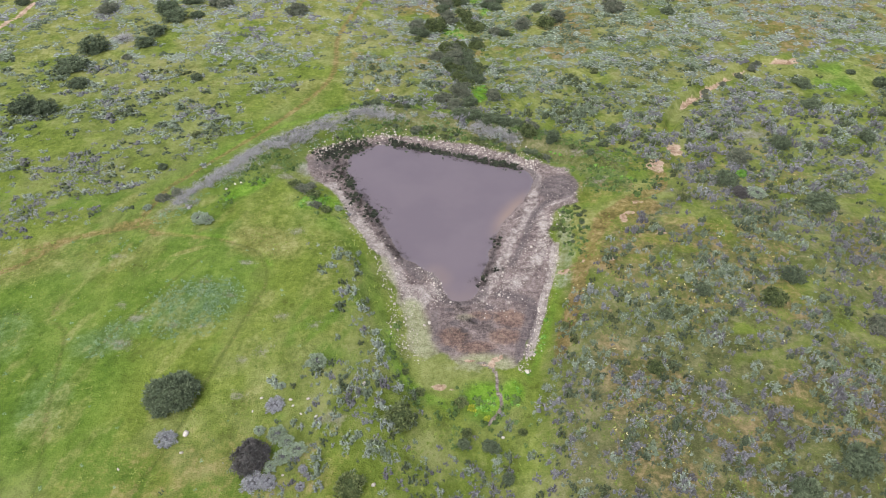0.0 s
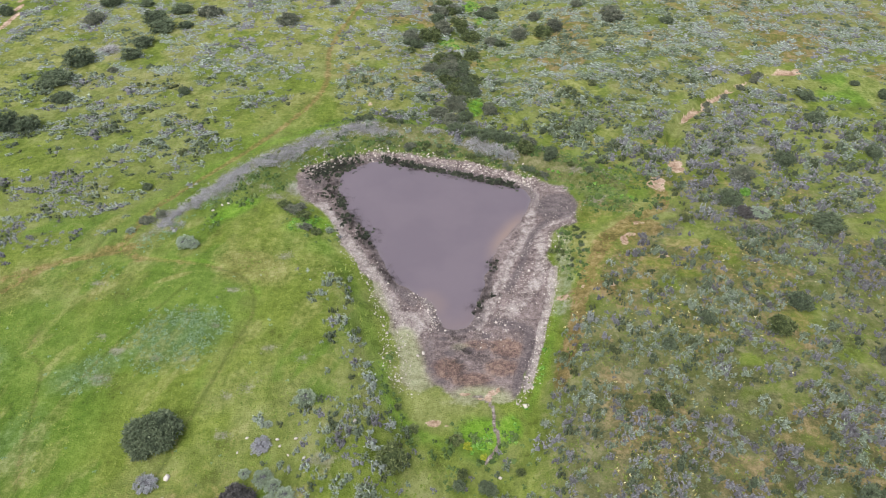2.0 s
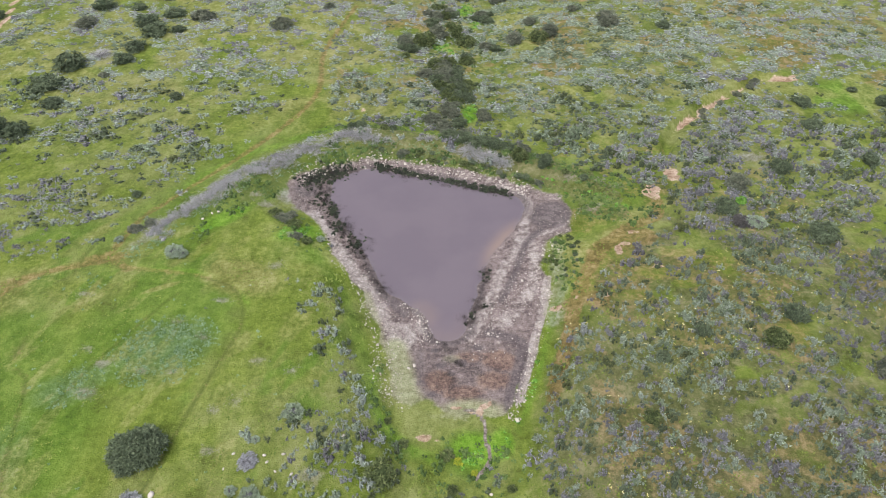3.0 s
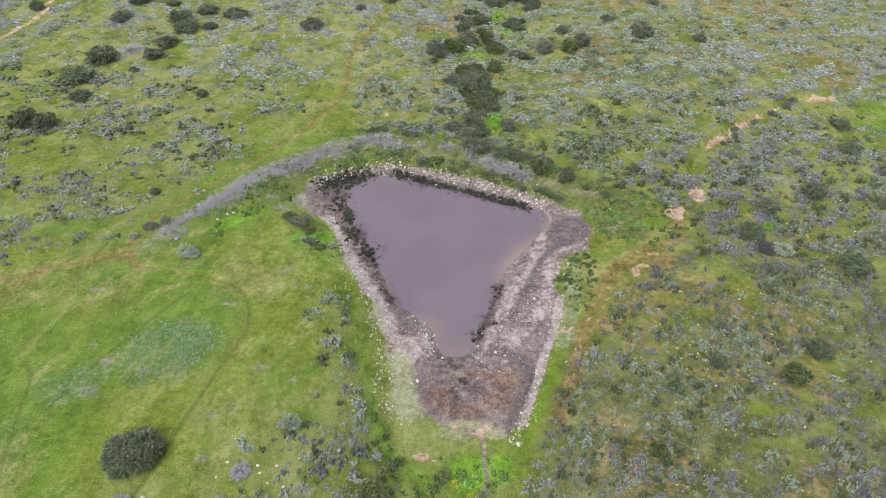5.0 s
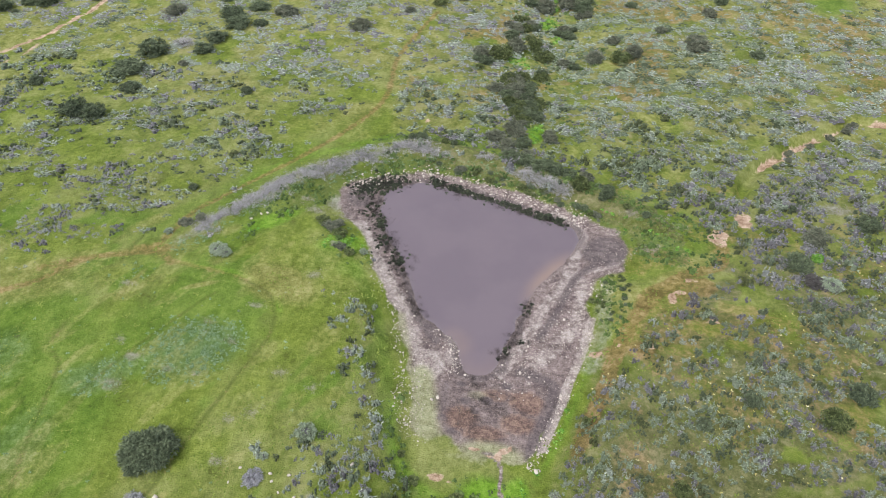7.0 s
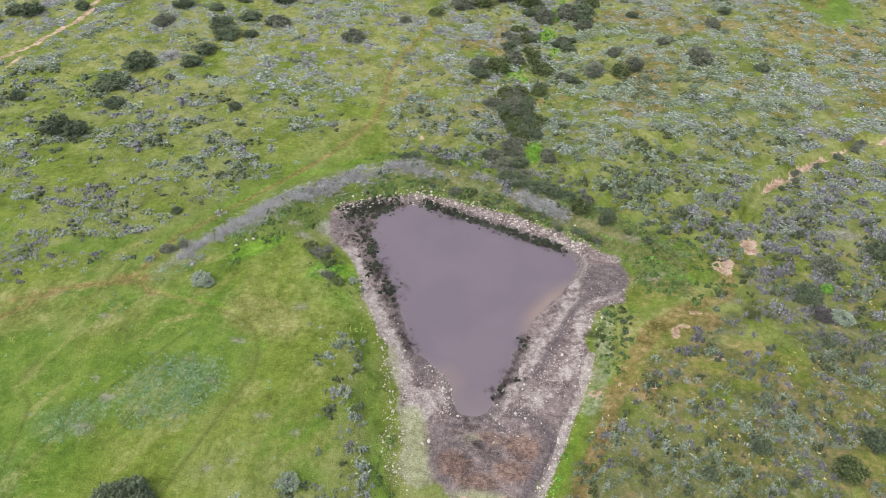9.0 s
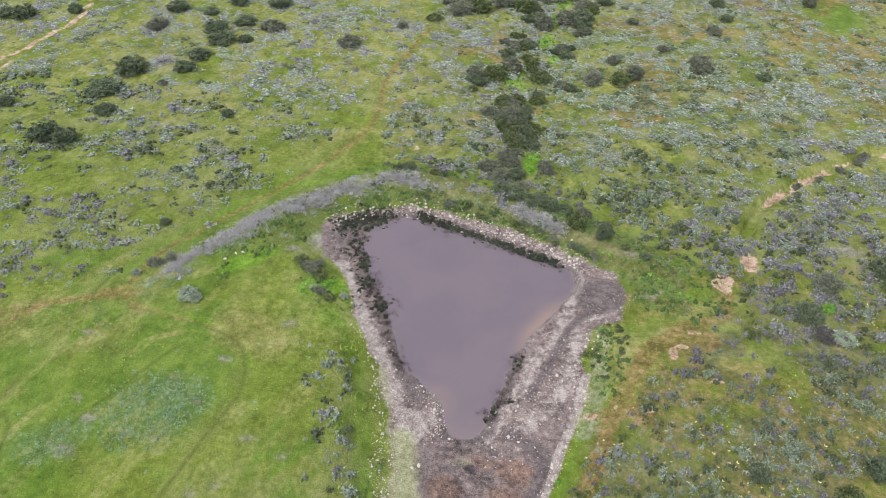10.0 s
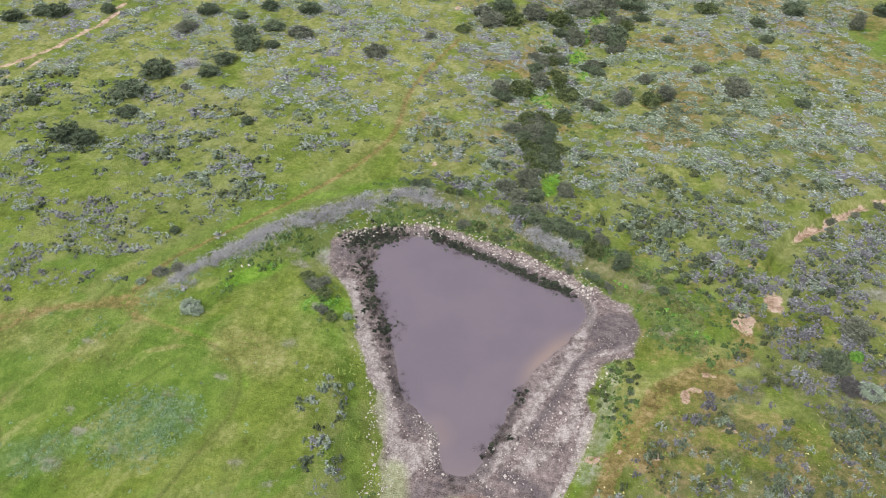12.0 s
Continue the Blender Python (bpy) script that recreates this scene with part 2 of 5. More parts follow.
def ground_material():
    m = Nodes("meadow_and_bare_soil")
    huge, big, mid, small, fine = m.noise(26, 2), m.noise(6, 3), m.noise(1.7, 4), m.noise(0.5, 4, 0.65), m.noise(0.13, 3, 0.7)
    mud, pale, peat, margin = m.channels("basin")
    lush, dry, rust, sand = m.channels("cover")
    wet, litter_and_haze, trail, grey = m.channels("extra")
    vivid, teal, wisp, _ = m.channels("growth")

    def torn(mask, soft=0.16, amount=0.7):
        grain = m.math("ADD", m.math("MULTIPLY", mid, 0.45), m.math("MULTIPLY", small, 0.55))
        moved = m.math("ADD", mask, m.math("MULTIPLY", m.math("SUBTRACT", grain, 0.5), amount))
        return m.span(moved, 0.5 - soft, 0.5 + soft)

    turned = m.add("ShaderNodeMapping", Vector=m.position(), Rotation=(0.0, 0.0, radians(-28)), Scale=(1.0, 0.38, 1.0))
    streak = m.noise(2.0, 6, 0.68, turned.outputs[0])
    mixed = m.math("ADD", m.math("MULTIPLY", mid, 0.42), m.math("ADD", m.math("MULTIPLY", small, 0.5), m.math("MULTIPLY", fine, 0.3)))
    mixed = m.math("SUBTRACT", mixed, 0.128)
    mixed = m.math("ADD", m.math("MULTIPLY", m.math("SUBTRACT", mixed, 0.5), 1.3), 0.5)
    sward = m.math("ADD", m.math("MULTIPLY", streak, 0.4), m.math("ADD", m.math("MULTIPLY", mixed, 0.62), m.math("MULTIPLY", m.math("SUBTRACT", big, 0.5), 0.25)))
    sward = m.math("ADD", m.math("MULTIPLY", m.math("SUBTRACT", sward, 0.485), 1.15), 0.5)
    grass = m.ramp(sward, (0.34, (0.08, 0.106, 0.012)), (0.46, (0.13, 0.172, 0.022)), (0.56, (0.18, 0.226, 0.034)), (0.68, (0.26, 0.3, 0.066)))
    olive = m.ramp(sward, (0.34, (0.1, 0.115, 0.026)), (0.48, (0.17, 0.192, 0.05)), (0.66, (0.275, 0.29, 0.1)))
    col = m.mix(m.span(m.math("ADD", m.math("MULTIPLY", big, 0.7), m.math("MULTIPLY", huge, 0.5)), 0.52, 0.72), grass, olive)
    fresh = m.ramp(sward, (0.36, (0.06, 0.112, 0.01)), (0.5, (0.1, 0.172, 0.017)), (0.64, (0.165, 0.238, 0.034)))
    col = m.mix(m.math("MULTIPLY", torn(lush, 0.35, 1.1), 0.85), col, fresh)
    lime = m.ramp(sward, (0.36, (0.08, 0.165, 0.01)), (0.5, (0.14, 0.265, 0.018)), (0.64, (0.22, 0.35, 0.045)))
    col = m.mix(m.math("MULTIPLY", torn(vivid, 0.35, 1.0), 0.9), col, lime)
    bluish = m.ramp(mixed, (0.36, (0.085, 0.145, 0.045)), (0.5, (0.15, 0.22, 0.085)), (0.66, (0.24, 0.31, 0.16)))
    col = m.mix(m.math("MULTIPLY", torn(teal, 0.35, 1.0), 0.85), col, bluish)
    straw = m.ramp(sward, (0.34, (0.14, 0.14, 0.03)), (0.5, (0.245, 0.24, 0.075)), (0.66, (0.37, 0.34, 0.15)))
    col = m.mix(m.math("MULTIPLY", torn(dry, 0.3, 0.8), 0.85), col, straw)
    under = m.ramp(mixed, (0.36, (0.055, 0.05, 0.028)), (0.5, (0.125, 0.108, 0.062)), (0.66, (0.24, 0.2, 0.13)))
    col = m.mix(m.math("MULTIPLY", torn(litter_and_haze, 0.35, 1.2), 0.7), col, under)
    red = m.ramp(mixed, (0.36, (0.115, 0.068, 0.026)), (0.5, (0.235, 0.145, 0.06)), (0.66, (0.4, 0.27, 0.145)))
    col = m.mix(m.math("MULTIPLY", torn(rust, 0.25, 1.3), 0.65), col, red)
    worn = m.ramp(mixed, (0.36, (0.04, 0.055, 0.009)), (0.52, (0.085, 0.105, 0.018)), (0.66, (0.2, 0.17, 0.06)))
    col = m.mix(m.math("MULTIPLY", torn(trail, 0.35, 1.6), 0.72), col, worn)
    withered = m.ramp(mixed, (0.36, (0.15, 0.135, 0.09)), (0.5, (0.255, 0.23, 0.18)), (0.66, (0.37, 0.335, 0.285)))
    col = m.mix(m.math("MULTIPLY", torn(wisp, 0.35, 1.0), 0.8), col, withered)
    bleached = m.ramp(mixed, (0.36, (0.17, 0.17, 0.12)), (0.52, (0.3, 0.29, 0.24)), (0.66, (0.42, 0.41, 0.36)))
    col = m.mix(m.math("MULTIPLY", torn(grey, 0.25, 0.8), 0.85), col, bleached)
    # the drawn-down bed of the pond
    grit = m.math("ADD", m.math("MULTIPLY", mid, 0.22), m.math("ADD", m.math("MULTIPLY", small, 0.4), m.math("MULTIPLY", fine, 0.38)))
    grit = m.math("ADD", m.math("MULTIPLY", m.math("SUBTRACT", grit, 0.5), 1.7), 0.5)
    bed = m.ramp(grit, (0.34, (0.1, 0.074, 0.07)), (0.46, (0.18, 0.138, 0.13)), (0.56, (0.245, 0.19, 0.178)), (0.68, (0.36, 0.29, 0.268)))
    silt = m.ramp(grit, (0.34, (0.2, 0.155, 0.145)), (0.5, (0.33, 0.275, 0.25)), (0.66, (0.52, 0.45, 0.415)))
    brown = m.ramp(grit, (0.34, (0.085, 0.052, 0.042)), (0.5, (0.19, 0.118, 0.09)), (0.66, (0.33, 0.215, 0.155)))
    algae = m.ramp(grit, (0.34, (0.21, 0.215, 0.105)), (0.5, (0.31, 0.315, 0.165)), (0.66, (0.42, 0.42, 0.25)))
    bed = m.mix(torn(pale, 0.3, 1.5), bed, silt)
    bed = m.mix(m.math("MULTIPLY", torn(peat, 0.3, 1.5), 0.8), bed, brown)
    bed = m.mix(m.math("MULTIPLY", torn(margin, 0.45, 0.5), 0.85), bed, algae)
    dark = m.ramp(grit, (0.34, (0.06, 0.048, 0.048)), (0.62, (0.17, 0.135, 0.135)))
    bed = m.mix(m.math("MULTIPLY", torn(wet, 0.3, 1.3), 0.8), bed, dark)
    col = m.mix(torn(mud, 0.22, 0.85), col, bed)
    earth = m.ramp(mixed, (0.36, (0.27, 0.17, 0.11)), (0.5, (0.47, 0.33, 0.24)), (0.66, (0.64, 0.49, 0.39)))
    col = m.mix(torn(sand, 0.2, 1.5), col, earth)
    m.bump(m.math("ADD", m.math("MULTIPLY", small, 0.7), m.math("MULTIPLY", fine, 0.5)), 0.9, 0.3)
    return m.done(col, m.math("SUBTRACT", 0.95, m.math("MULTIPLY", wet, 0.35)), 0.25)


def water_material():
    m = Nodes("turbid_brown_water")
    shallow, edge, _, _ = m.channels("depth")
    drift = m.noise(7, 3)
    deep = m.mix(m.span(drift, 0.35, 0.65), (0.15, 0.119, 0.137), (0.164, 0.13, 0.147))
    col = m.mix(shallow, deep, (0.27, 0.19, 0.155))
    col = m.mix(edge, col, (0.19, 0.16, 0.165))
    ripple = m.noise(0.5, 2)
    m.bump(ripple, 0.04, 0.05)
    return m.done(col, 0.08, 0.5)


def leaf_material(name, dark, light, tip, rough=0.75):
    m = Nodes(name)
    info = m.add("ShaderNodeObjectInfo").outputs["Random"]
    m.position()
    island = m.geo.outputs["Random Per Island"]
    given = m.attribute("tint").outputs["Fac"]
    # plant cores drop in tone, shade between the leaves put into the colour
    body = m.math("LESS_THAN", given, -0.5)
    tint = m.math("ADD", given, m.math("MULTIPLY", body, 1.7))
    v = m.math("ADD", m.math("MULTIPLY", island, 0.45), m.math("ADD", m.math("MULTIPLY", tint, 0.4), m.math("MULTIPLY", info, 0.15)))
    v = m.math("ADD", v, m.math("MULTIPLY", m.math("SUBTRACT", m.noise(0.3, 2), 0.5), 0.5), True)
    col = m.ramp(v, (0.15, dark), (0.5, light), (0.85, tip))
    m.bsdf.inputs["Subsurface Weight"].default_value = 0.0
    return m.done(col, rough, 0.25)


def sage_material():
    """Grey sage whose bushes run from lavender-grey through grey-green to dull green."""
    m = Nodes("sage_foliage")
    info = m.add("ShaderNodeObjectInfo").outputs["Random"]
    m.position()
    island = m.geo.outputs["Random Per Island"]
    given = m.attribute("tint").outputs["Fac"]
    # cores keep the leaf hue but dimmed, painting in shade among the leaves
    shaded_core = m.math("LESS_THAN", given, -0.5)
    given = m.math("ADD", given, m.math("MULTIPLY", shaded_core, 2.0))
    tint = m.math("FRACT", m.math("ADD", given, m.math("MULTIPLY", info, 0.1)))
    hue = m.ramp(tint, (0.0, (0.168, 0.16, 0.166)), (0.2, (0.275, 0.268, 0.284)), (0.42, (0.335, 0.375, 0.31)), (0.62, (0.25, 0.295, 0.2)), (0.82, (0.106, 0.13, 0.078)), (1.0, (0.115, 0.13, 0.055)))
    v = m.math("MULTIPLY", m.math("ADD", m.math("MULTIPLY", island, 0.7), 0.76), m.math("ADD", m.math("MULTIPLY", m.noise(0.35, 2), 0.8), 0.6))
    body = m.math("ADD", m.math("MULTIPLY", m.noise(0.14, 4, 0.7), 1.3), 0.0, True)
    v = m.mix(shaded_core, m.add("ShaderNodeCombineColor", Red=v, Green=v, Blue=v).outputs[0], m.add("ShaderNodeCombineColor", Red=body, Green=body, Blue=body).outputs[0])
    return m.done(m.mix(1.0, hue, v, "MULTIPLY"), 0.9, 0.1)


def plain(name, a, b, size, rough=0.9, bump=0.3):
    m = Nodes(name)
    info = m.add("ShaderNodeObjectInfo").outputs["Random"]
    v = m.math("ADD", m.math("MULTIPLY", m.noise(size, 4), 0.8), m.math("MULTIPLY", info, 0.25))
    v = m.math("ADD", v, m.math("MULTIPLY", m.attribute("tint").outputs["Fac"], 0.25))
    m.bump(m.noise(size * 0.5, 4), bump, size * 0.3)
    return m.done(m.ramp(v, (0.3, a), (0.75, b)), rough, 0.2)


GROUND, POND = ground_material(), water_material()
SAGE = sage_material()
DARK_LEAF = leaf_material("dark_evergreen_leaf", (0.046, 0.06, 0.036), (0.094, 0.118, 0.066), (0.175, 0.205, 0.118))
OLIVE_LEAF = leaf_material("olive_leaf", (0.025, 0.034, 0.012), (0.085, 0.11, 0.038), (0.2, 0.22, 0.09))
LIME_LEAF = leaf_material("lime_green_leaf", (0.06, 0.14, 0.015), (0.15, 0.32, 0.04), (0.3, 0.5, 0.12))
RED_LEAF = leaf_material("crimson_leaf", (0.12, 0.015, 0.03), (0.3, 0.04, 0.07), (0.5, 0.12, 0.15))
DULL_LEAF = leaf_material("grey_brown_leaf", (0.05, 0.056, 0.04), (0.12, 0.13, 0.088), (0.225, 0.228, 0.165))
MAUVE_LEAF = leaf_material("purple_brown_twig", (0.05, 0.045, 0.043), (0.105, 0.096, 0.09), (0.18, 0.166, 0.158))
MUSTARD = leaf_material("mustard_flower", (0.12, 0.2, 0.02), (0.32, 0.36, 0.03), (0.6, 0.55, 0.06))
ASH_TWIG = leaf_material("bleached_twig", (0.2, 0.19, 0.18), (0.37, 0.355, 0.35), (0.56, 0.54, 0.54))
MARSH_LEAF = leaf_material("dark_marsh_leaf", (0.016, 0.02, 0.014), (0.042, 0.052, 0.03), (0.1, 0.11, 0.06))
BROWN_WEED = leaf_material("dead_brown_weed", (0.02, 0.015, 0.014), (0.06, 0.048, 0.042), (0.13, 0.11, 0.1))
HERB_LEAF = leaf_material("green_herb_leaf", (0.055, 0.09, 0.022), (0.115, 0.17, 0.046), (0.21, 0.265, 0.09))
BLUE_LEAF = leaf_material("blue_green_leaf", (0.12, 0.19, 0.08), (0.19, 0.28, 0.145), (0.3, 0.38, 0.25))
BLADE = leaf_material("grass_blade", (0.09, 0.13, 0.016), (0.155, 0.205, 0.028), (0.25, 0.29, 0.065))
BARK = plain("grey_bark", (0.06, 0.05, 0.04), (0.17, 0.15, 0.13), 0.3)
STONE = plain("pale_stone", (0.26, 0.215, 0.19), (0.6, 0.53, 0.47), 0.35)


# ---- building tools ----
def mesh_of(name, verts, faces, material, tint=None, smooth=False):
    """A mesh from arrays; faces is an array with 3 or 4 columns, or a list of such arrays."""
    mesh = bpy.data.meshes.new(name)
    sets = faces if isinstance(faces, list) else [faces]
    mesh.vertices.add(len(verts))
    mesh.vertices.foreach_set("co", np.ascontiguousarray(verts, dtype=np.float32).ravel())
    loops = np.concatenate([f.ravel() for f in sets]).astype(np.int32)
    sizes = np.concatenate([np.full(len(f), f.shape[1], np.int32) for f in sets])
    mesh.loops.add(len(loops))
    mesh.loops.foreach_set("vertex_index", loops)
    mesh.polygons.add(len(sizes))
    mesh.polygons.foreach_set("loop_start", np.concatenate([[0], np.cumsum(sizes)[:-1]]).astype(np.int32))
    if smooth:
        mesh.polygons.foreach_set("use_smooth", np.ones(len(sizes), bool))
    mesh.update(calc_edges=True)
    if tint is not None:
        layer = mesh.attributes.new("tint", "FLOAT", "POINT")
        layer.data.foreach_set("value", np.ascontiguousarray(tint, dtype=np.float32))
    mesh.materials.append(material)
    return mesh


def colour_layer(mesh, name, *channels):
    layer = mesh.attributes.new(name, "FLOAT_COLOR", "POINT")
    data = np.stack([np.broadcast_to(c, channels[0].shape) for c in channels] + [np.zeros(channels[0].shape)] * (4 - len(channels)), -1)
    layer.data.foreach_set("color", np.ascontiguousarray(np.clip(data, 0, 1), dtype=np.float32).ravel())


def dome(rng, rx, rz, rings=3, around=7, rough=0.25, base=0.0):
    """A low uneven mound, open below."""
    verts, faces = [], []
    for r in range(rings):
        a = r / rings * math.pi / 2
        for k in range(around):
            b = 2 * math.pi * (k + 0.5 * (r % 2)) / around
            s = 1 + rng.uniform(-rough, rough)
            verts.append((rx * s * math.cos(a) * math.cos(b), rx * s * math.cos(a) * math.sin(b), base + rz * s * math.sin(a)))
    verts.append((0, 0, base + rz))
    for r in range(rings - 1):
        for k in range(around):
            i, j = r * around + k, r * around + (k + 1) % around
            faces += [(i, j, j + around), (i, j + around, i + around)]
    top = (rings - 1) * around
    faces += [(top + k, top + (k + 1) % around, len(verts) - 1) for k in range(around)]
    return np.array(verts), np.array(faces)


def tube(points, radii, sides=5):
    """A tapered limb along the points."""
    p = np.array(points, float)
    verts, faces = [], []
    for i in range(len(p)):
        d = p[min(i + 1, len(p) - 1)] - p[max(i - 1, 0)]
        d /= np.linalg.norm(d) + 1e-9
        u = np.cross(d, (0.3, 0.9, 0.1))
        u /= np.linalg.norm(u) + 1e-9
        w = np.cross(d, u)
        for k in range(sides):
            a = 2 * math.pi * k / sides
            verts.append(p[i] + radii[i] * (math.cos(a) * u + math.sin(a) * w))
    for i in range(len(p) - 1):
        for k in range(sides):
            a, b = i * sides + k, i * sides + (k + 1) % sides
            faces.append((a, b, b + sides, a + sides))
    return np.array(verts), np.array(faces)


def joined(pieces):
    """Joins (verts, faces) pairs; triangles and quads stay apart."""
    verts, tris, quads, at = [], [], [], 0
    for v, f in pieces:
        verts.append(v)
        (tris if f.shape[1] == 3 else quads).append(f + at)
        at += len(v)
    return np.concatenate(verts), [np.concatenate(s) for s in (tris, quads) if s]


def part(name, mesh, parent, label=""):
    ob = new(name, mesh)
    ob.parent = parent
    if label:
        tagged(ob, label)
    return ob


def scattered(name, templates, places, material, tints, smooth=False):
    """One mesh of many small plants or stones: each place is x, y, z, turn, width, height."""
    rng = np.random.default_rng(77)
    pick = rng.integers(0, len(templates), len(places))
    all_v, all_f, all_t, at = [], {3: [], 4: []}, [], 0
    for k, (v, faces, *core) in enumerate(templates):
        rows = places[pick == k]
        if not len(rows):
            continue
        c, s = np.cos(rows[:, 3])[:, None], np.sin(rows[:, 3])[:, None]
        x = (v[None, :, 0] * c - v[None, :, 1] * s) * rows[:, 4:5] + rows[:, 0:1]
        y = (v[None, :, 0] * s + v[None, :, 1] * c) * rows[:, 4:5] + rows[:, 1:2]
        z = v[None, :, 2] * rows[:, 5:6] + rows[:, 2:3]
        all_v.append(np.stack([x, y, z], -1).reshape(-1, 3))
        for f in faces:
            all_f[f.shape[1]].append((f[None] + (np.arange(len(rows)) * len(v))[:, None, None] + at).reshape(-1, f.shape[1]))
        shade = np.repeat(tints[pick == k], len(v))
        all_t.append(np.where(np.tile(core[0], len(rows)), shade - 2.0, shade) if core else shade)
        at += len(rows) * len(v)
    faces = [np.concatenate(f) for f in all_f.values() if f]
    return new(name, mesh_of(name, np.concatenate(all_v), faces, material, np.concatenate(all_t), smooth))


# ---- the ground ----
def spread(lo, hi, fine_lo, fine_hi, fine, coarse, end):
    """Grid lines: finest in the middle, coarser round it, growing to the horizon."""
    a = np.concatenate([np.arange(lo, fine_lo, coarse), np.arange(fine_lo, fine_hi, fine), np.arange(fine_hi, hi, coarse)])
    out, s = [], coarse
    while (out[-1] if out else 0) < end:
        s *= 1.28
        out.append((out[-1] if out else 0) + s)
    out = np.array(out)
    return np.concatenate([lo - out[::-1], a, hi + out])


def build_ground():
    gx, gy = spread(-98, 82, -36, 36, 0.28, 0.95, 1900), spread(12, 160, 31, 82, 0.28, 0.95, 1900)
    nx, ny = len(gx), len(gy)
    x, y = (g.ravel() for g in np.meshgrid(gx, gy))
    z = terrain(x, y)
    i = (np.arange(ny - 1)[:, None] * nx + np.arange(nx - 1)[None]).ravel()
    mesh = mesh_of("ground", np.stack([x, y, z], -1), np.stack([i, i + 1, i + nx + 1, i + nx], -1), GROUND, smooth=True)
    dw, db = shore_distance(x, y), basin_distance(x, y)
    n = value_noise(x, y, 1.6, 40, 3) - 0.5
    rim = stroke(x, y, rounded([(12.9, 55.4), (12.0, 51.2), (10.9, 47.6), (10.3, 45.3), (9.6, 43.2), (8.7, 40.2)]), 0.42, 0.6)
    mud = np.maximum(step(0.95, -0.75, db) * step(37.9, 40.6, y + 3 * n + 6 * (value_noise(x, y, 3.0, 45, 2) - 0.5)), 0.95 * rim)
    pale = 0.66 * stroke(x, y, rounded([(11.2, 63.6), (9.9, 60.2), (8.1, 56.5), (6.6, 52.5), (5.4, 49.5), (4.3, 47.4)]), 0.65, 0.6)
    pale = np.maximum(pale, 0.66 * stroke(x, y, rounded([(11.8, 61.0), (11.7, 57.0), (10.9, 53.6), (9.3, 51.2), (7.6, 49.2)]), 0.7, 0.7))
    pale = np.maximum(pale, 0.85 * stroke(x, y, rounded([(-13.6, 65.8), (-12.0, 63.3), (-10.3, 60.4), (-8.2, 57.2), (-6.3, 54.3), (-5.0, 51.4), (-3.6, 48.8)]), 0.85, 0.6))
    pale = np.maximum(pale, 0.95 * blob(x, y, -2.3, 47.6, 1.9, 2.4))
    pale = np.maximum(pale, 0.7 * stroke(x, y, rounded([(-1.0, 51.4), (-0.4, 50.2), (-0.3, 48.4)]), 0.5, 0.6))
    pale = np.maximum(pale, 0.34 * stroke(x, y, rounded([(-14.0, 74.4), (-8.4, 76.4), (-4.1, 76.2), (-0.4, 75.0), (3.3, 73.8), (6.8, 72.7), (10.2, 71.8), (13.0, 70.5), (15.6, 69.0)]), 0.75, 0.6))
    pale = np.maximum(pale, 1.2 * rim)
    pale = np.maximum(pale, 0.6 * stroke(x, y, rounded([(12.6, 62.6), (14.6, 63.4), (16.4, 64.8)]), 0.45, 0.7))
    pale = np.maximum(pale, 0.75 * step(0.9, 0.1, np.abs(dw - 0.5)) * step(58, 66, y) * step(5, 9, x))
    peat = np.maximum.reduce([0.95 * blob(x, y, 7.2, 44.7, 2.2, 1.5, -15), 0.9 * blob(x, y, 1.4, 42.3, 2.1, 1.6), 0.9 * blob(x, y, 3.6, 41.0, 2.4, 1.1), 0.8 * blob(x, y, 6.6, 42.4, 2.2, 1.4), 0.62 * blob(x, y, 4.4, 45.2, 2.0, 1.0)])
    margin = 0.95 * stroke(x, y, rounded([(-2.9, 46.0), (-2.2, 43.6), (-1.6, 41.0), (-0.6, 39.4), (0.6, 38.6)]), 1.2, 0.75)
    margin = np.maximum(margin, 0.62 * stroke(x, y, rounded([(-6.2, 53.0), (-5.2, 50.0), (-4.4, 47.2), (-3.6, 44.6)]), 0.6, 0.7))
    margin = np.maximum(margin, 0.92 * blob(x, y, 4.4, 38.9, 3.6, 1.7))
    margin = np.maximum(margin, 0.42 * blob(x, y, 2.6, 45.0, 1.2, 0.7))
    margin = np.maximum(margin, 0.5 * stroke(x, y, rounded([(13.6, 60.4), (13.4, 57.0), (13.6, 54.0), (12.6, 50.4)]), 0.7, 0.7))
    wet = np.maximum(blob(x, y, 14.4, 66.0, 3.1, 2.8, 20) * 1.15, 0.7 * step(0.8, 0.1, np.abs(dw - 0.25)) * (1 - 0.8 * step(54, 60, y) * step(4, 7, x) * step(68, 64, y)))
    wet = np.maximum(wet, 0.8 * stroke(x, y, rounded([(6.4, 48.2), (8.2, 47.5), (9.4, 46.6), (9.2, 44.6), (8.4, 42.0), (7.6, 39.4)]), 0.7, 0.7))
    wet = np.maximum(wet, 0.75 * stroke(x, y, rounded([(13.2, 63.6), (11.3, 61.4), (10.3, 58.8), (9.2, 55.6), (7.8, 52.6)]), 0.5, 0.8))
    wet = np.maximum(wet, 0.7 * stroke(x, y, rounded([(-4.9, 54.0), (-3.3, 51.9), (-2.2, 50.6)]), 0.6, 0.7))
    wet = np.maximum(wet, 0.5 * stroke(x, y, rounded([(-0.4, 45.6), (-0.2, 42.6), (0.8, 40.4), (2.0, 39.4)]), 0.5, 0.8))
    wet = np.maximum(wet, 0.75 * blob(x, y, -14.6, 70.6, 2.6, 2.2))
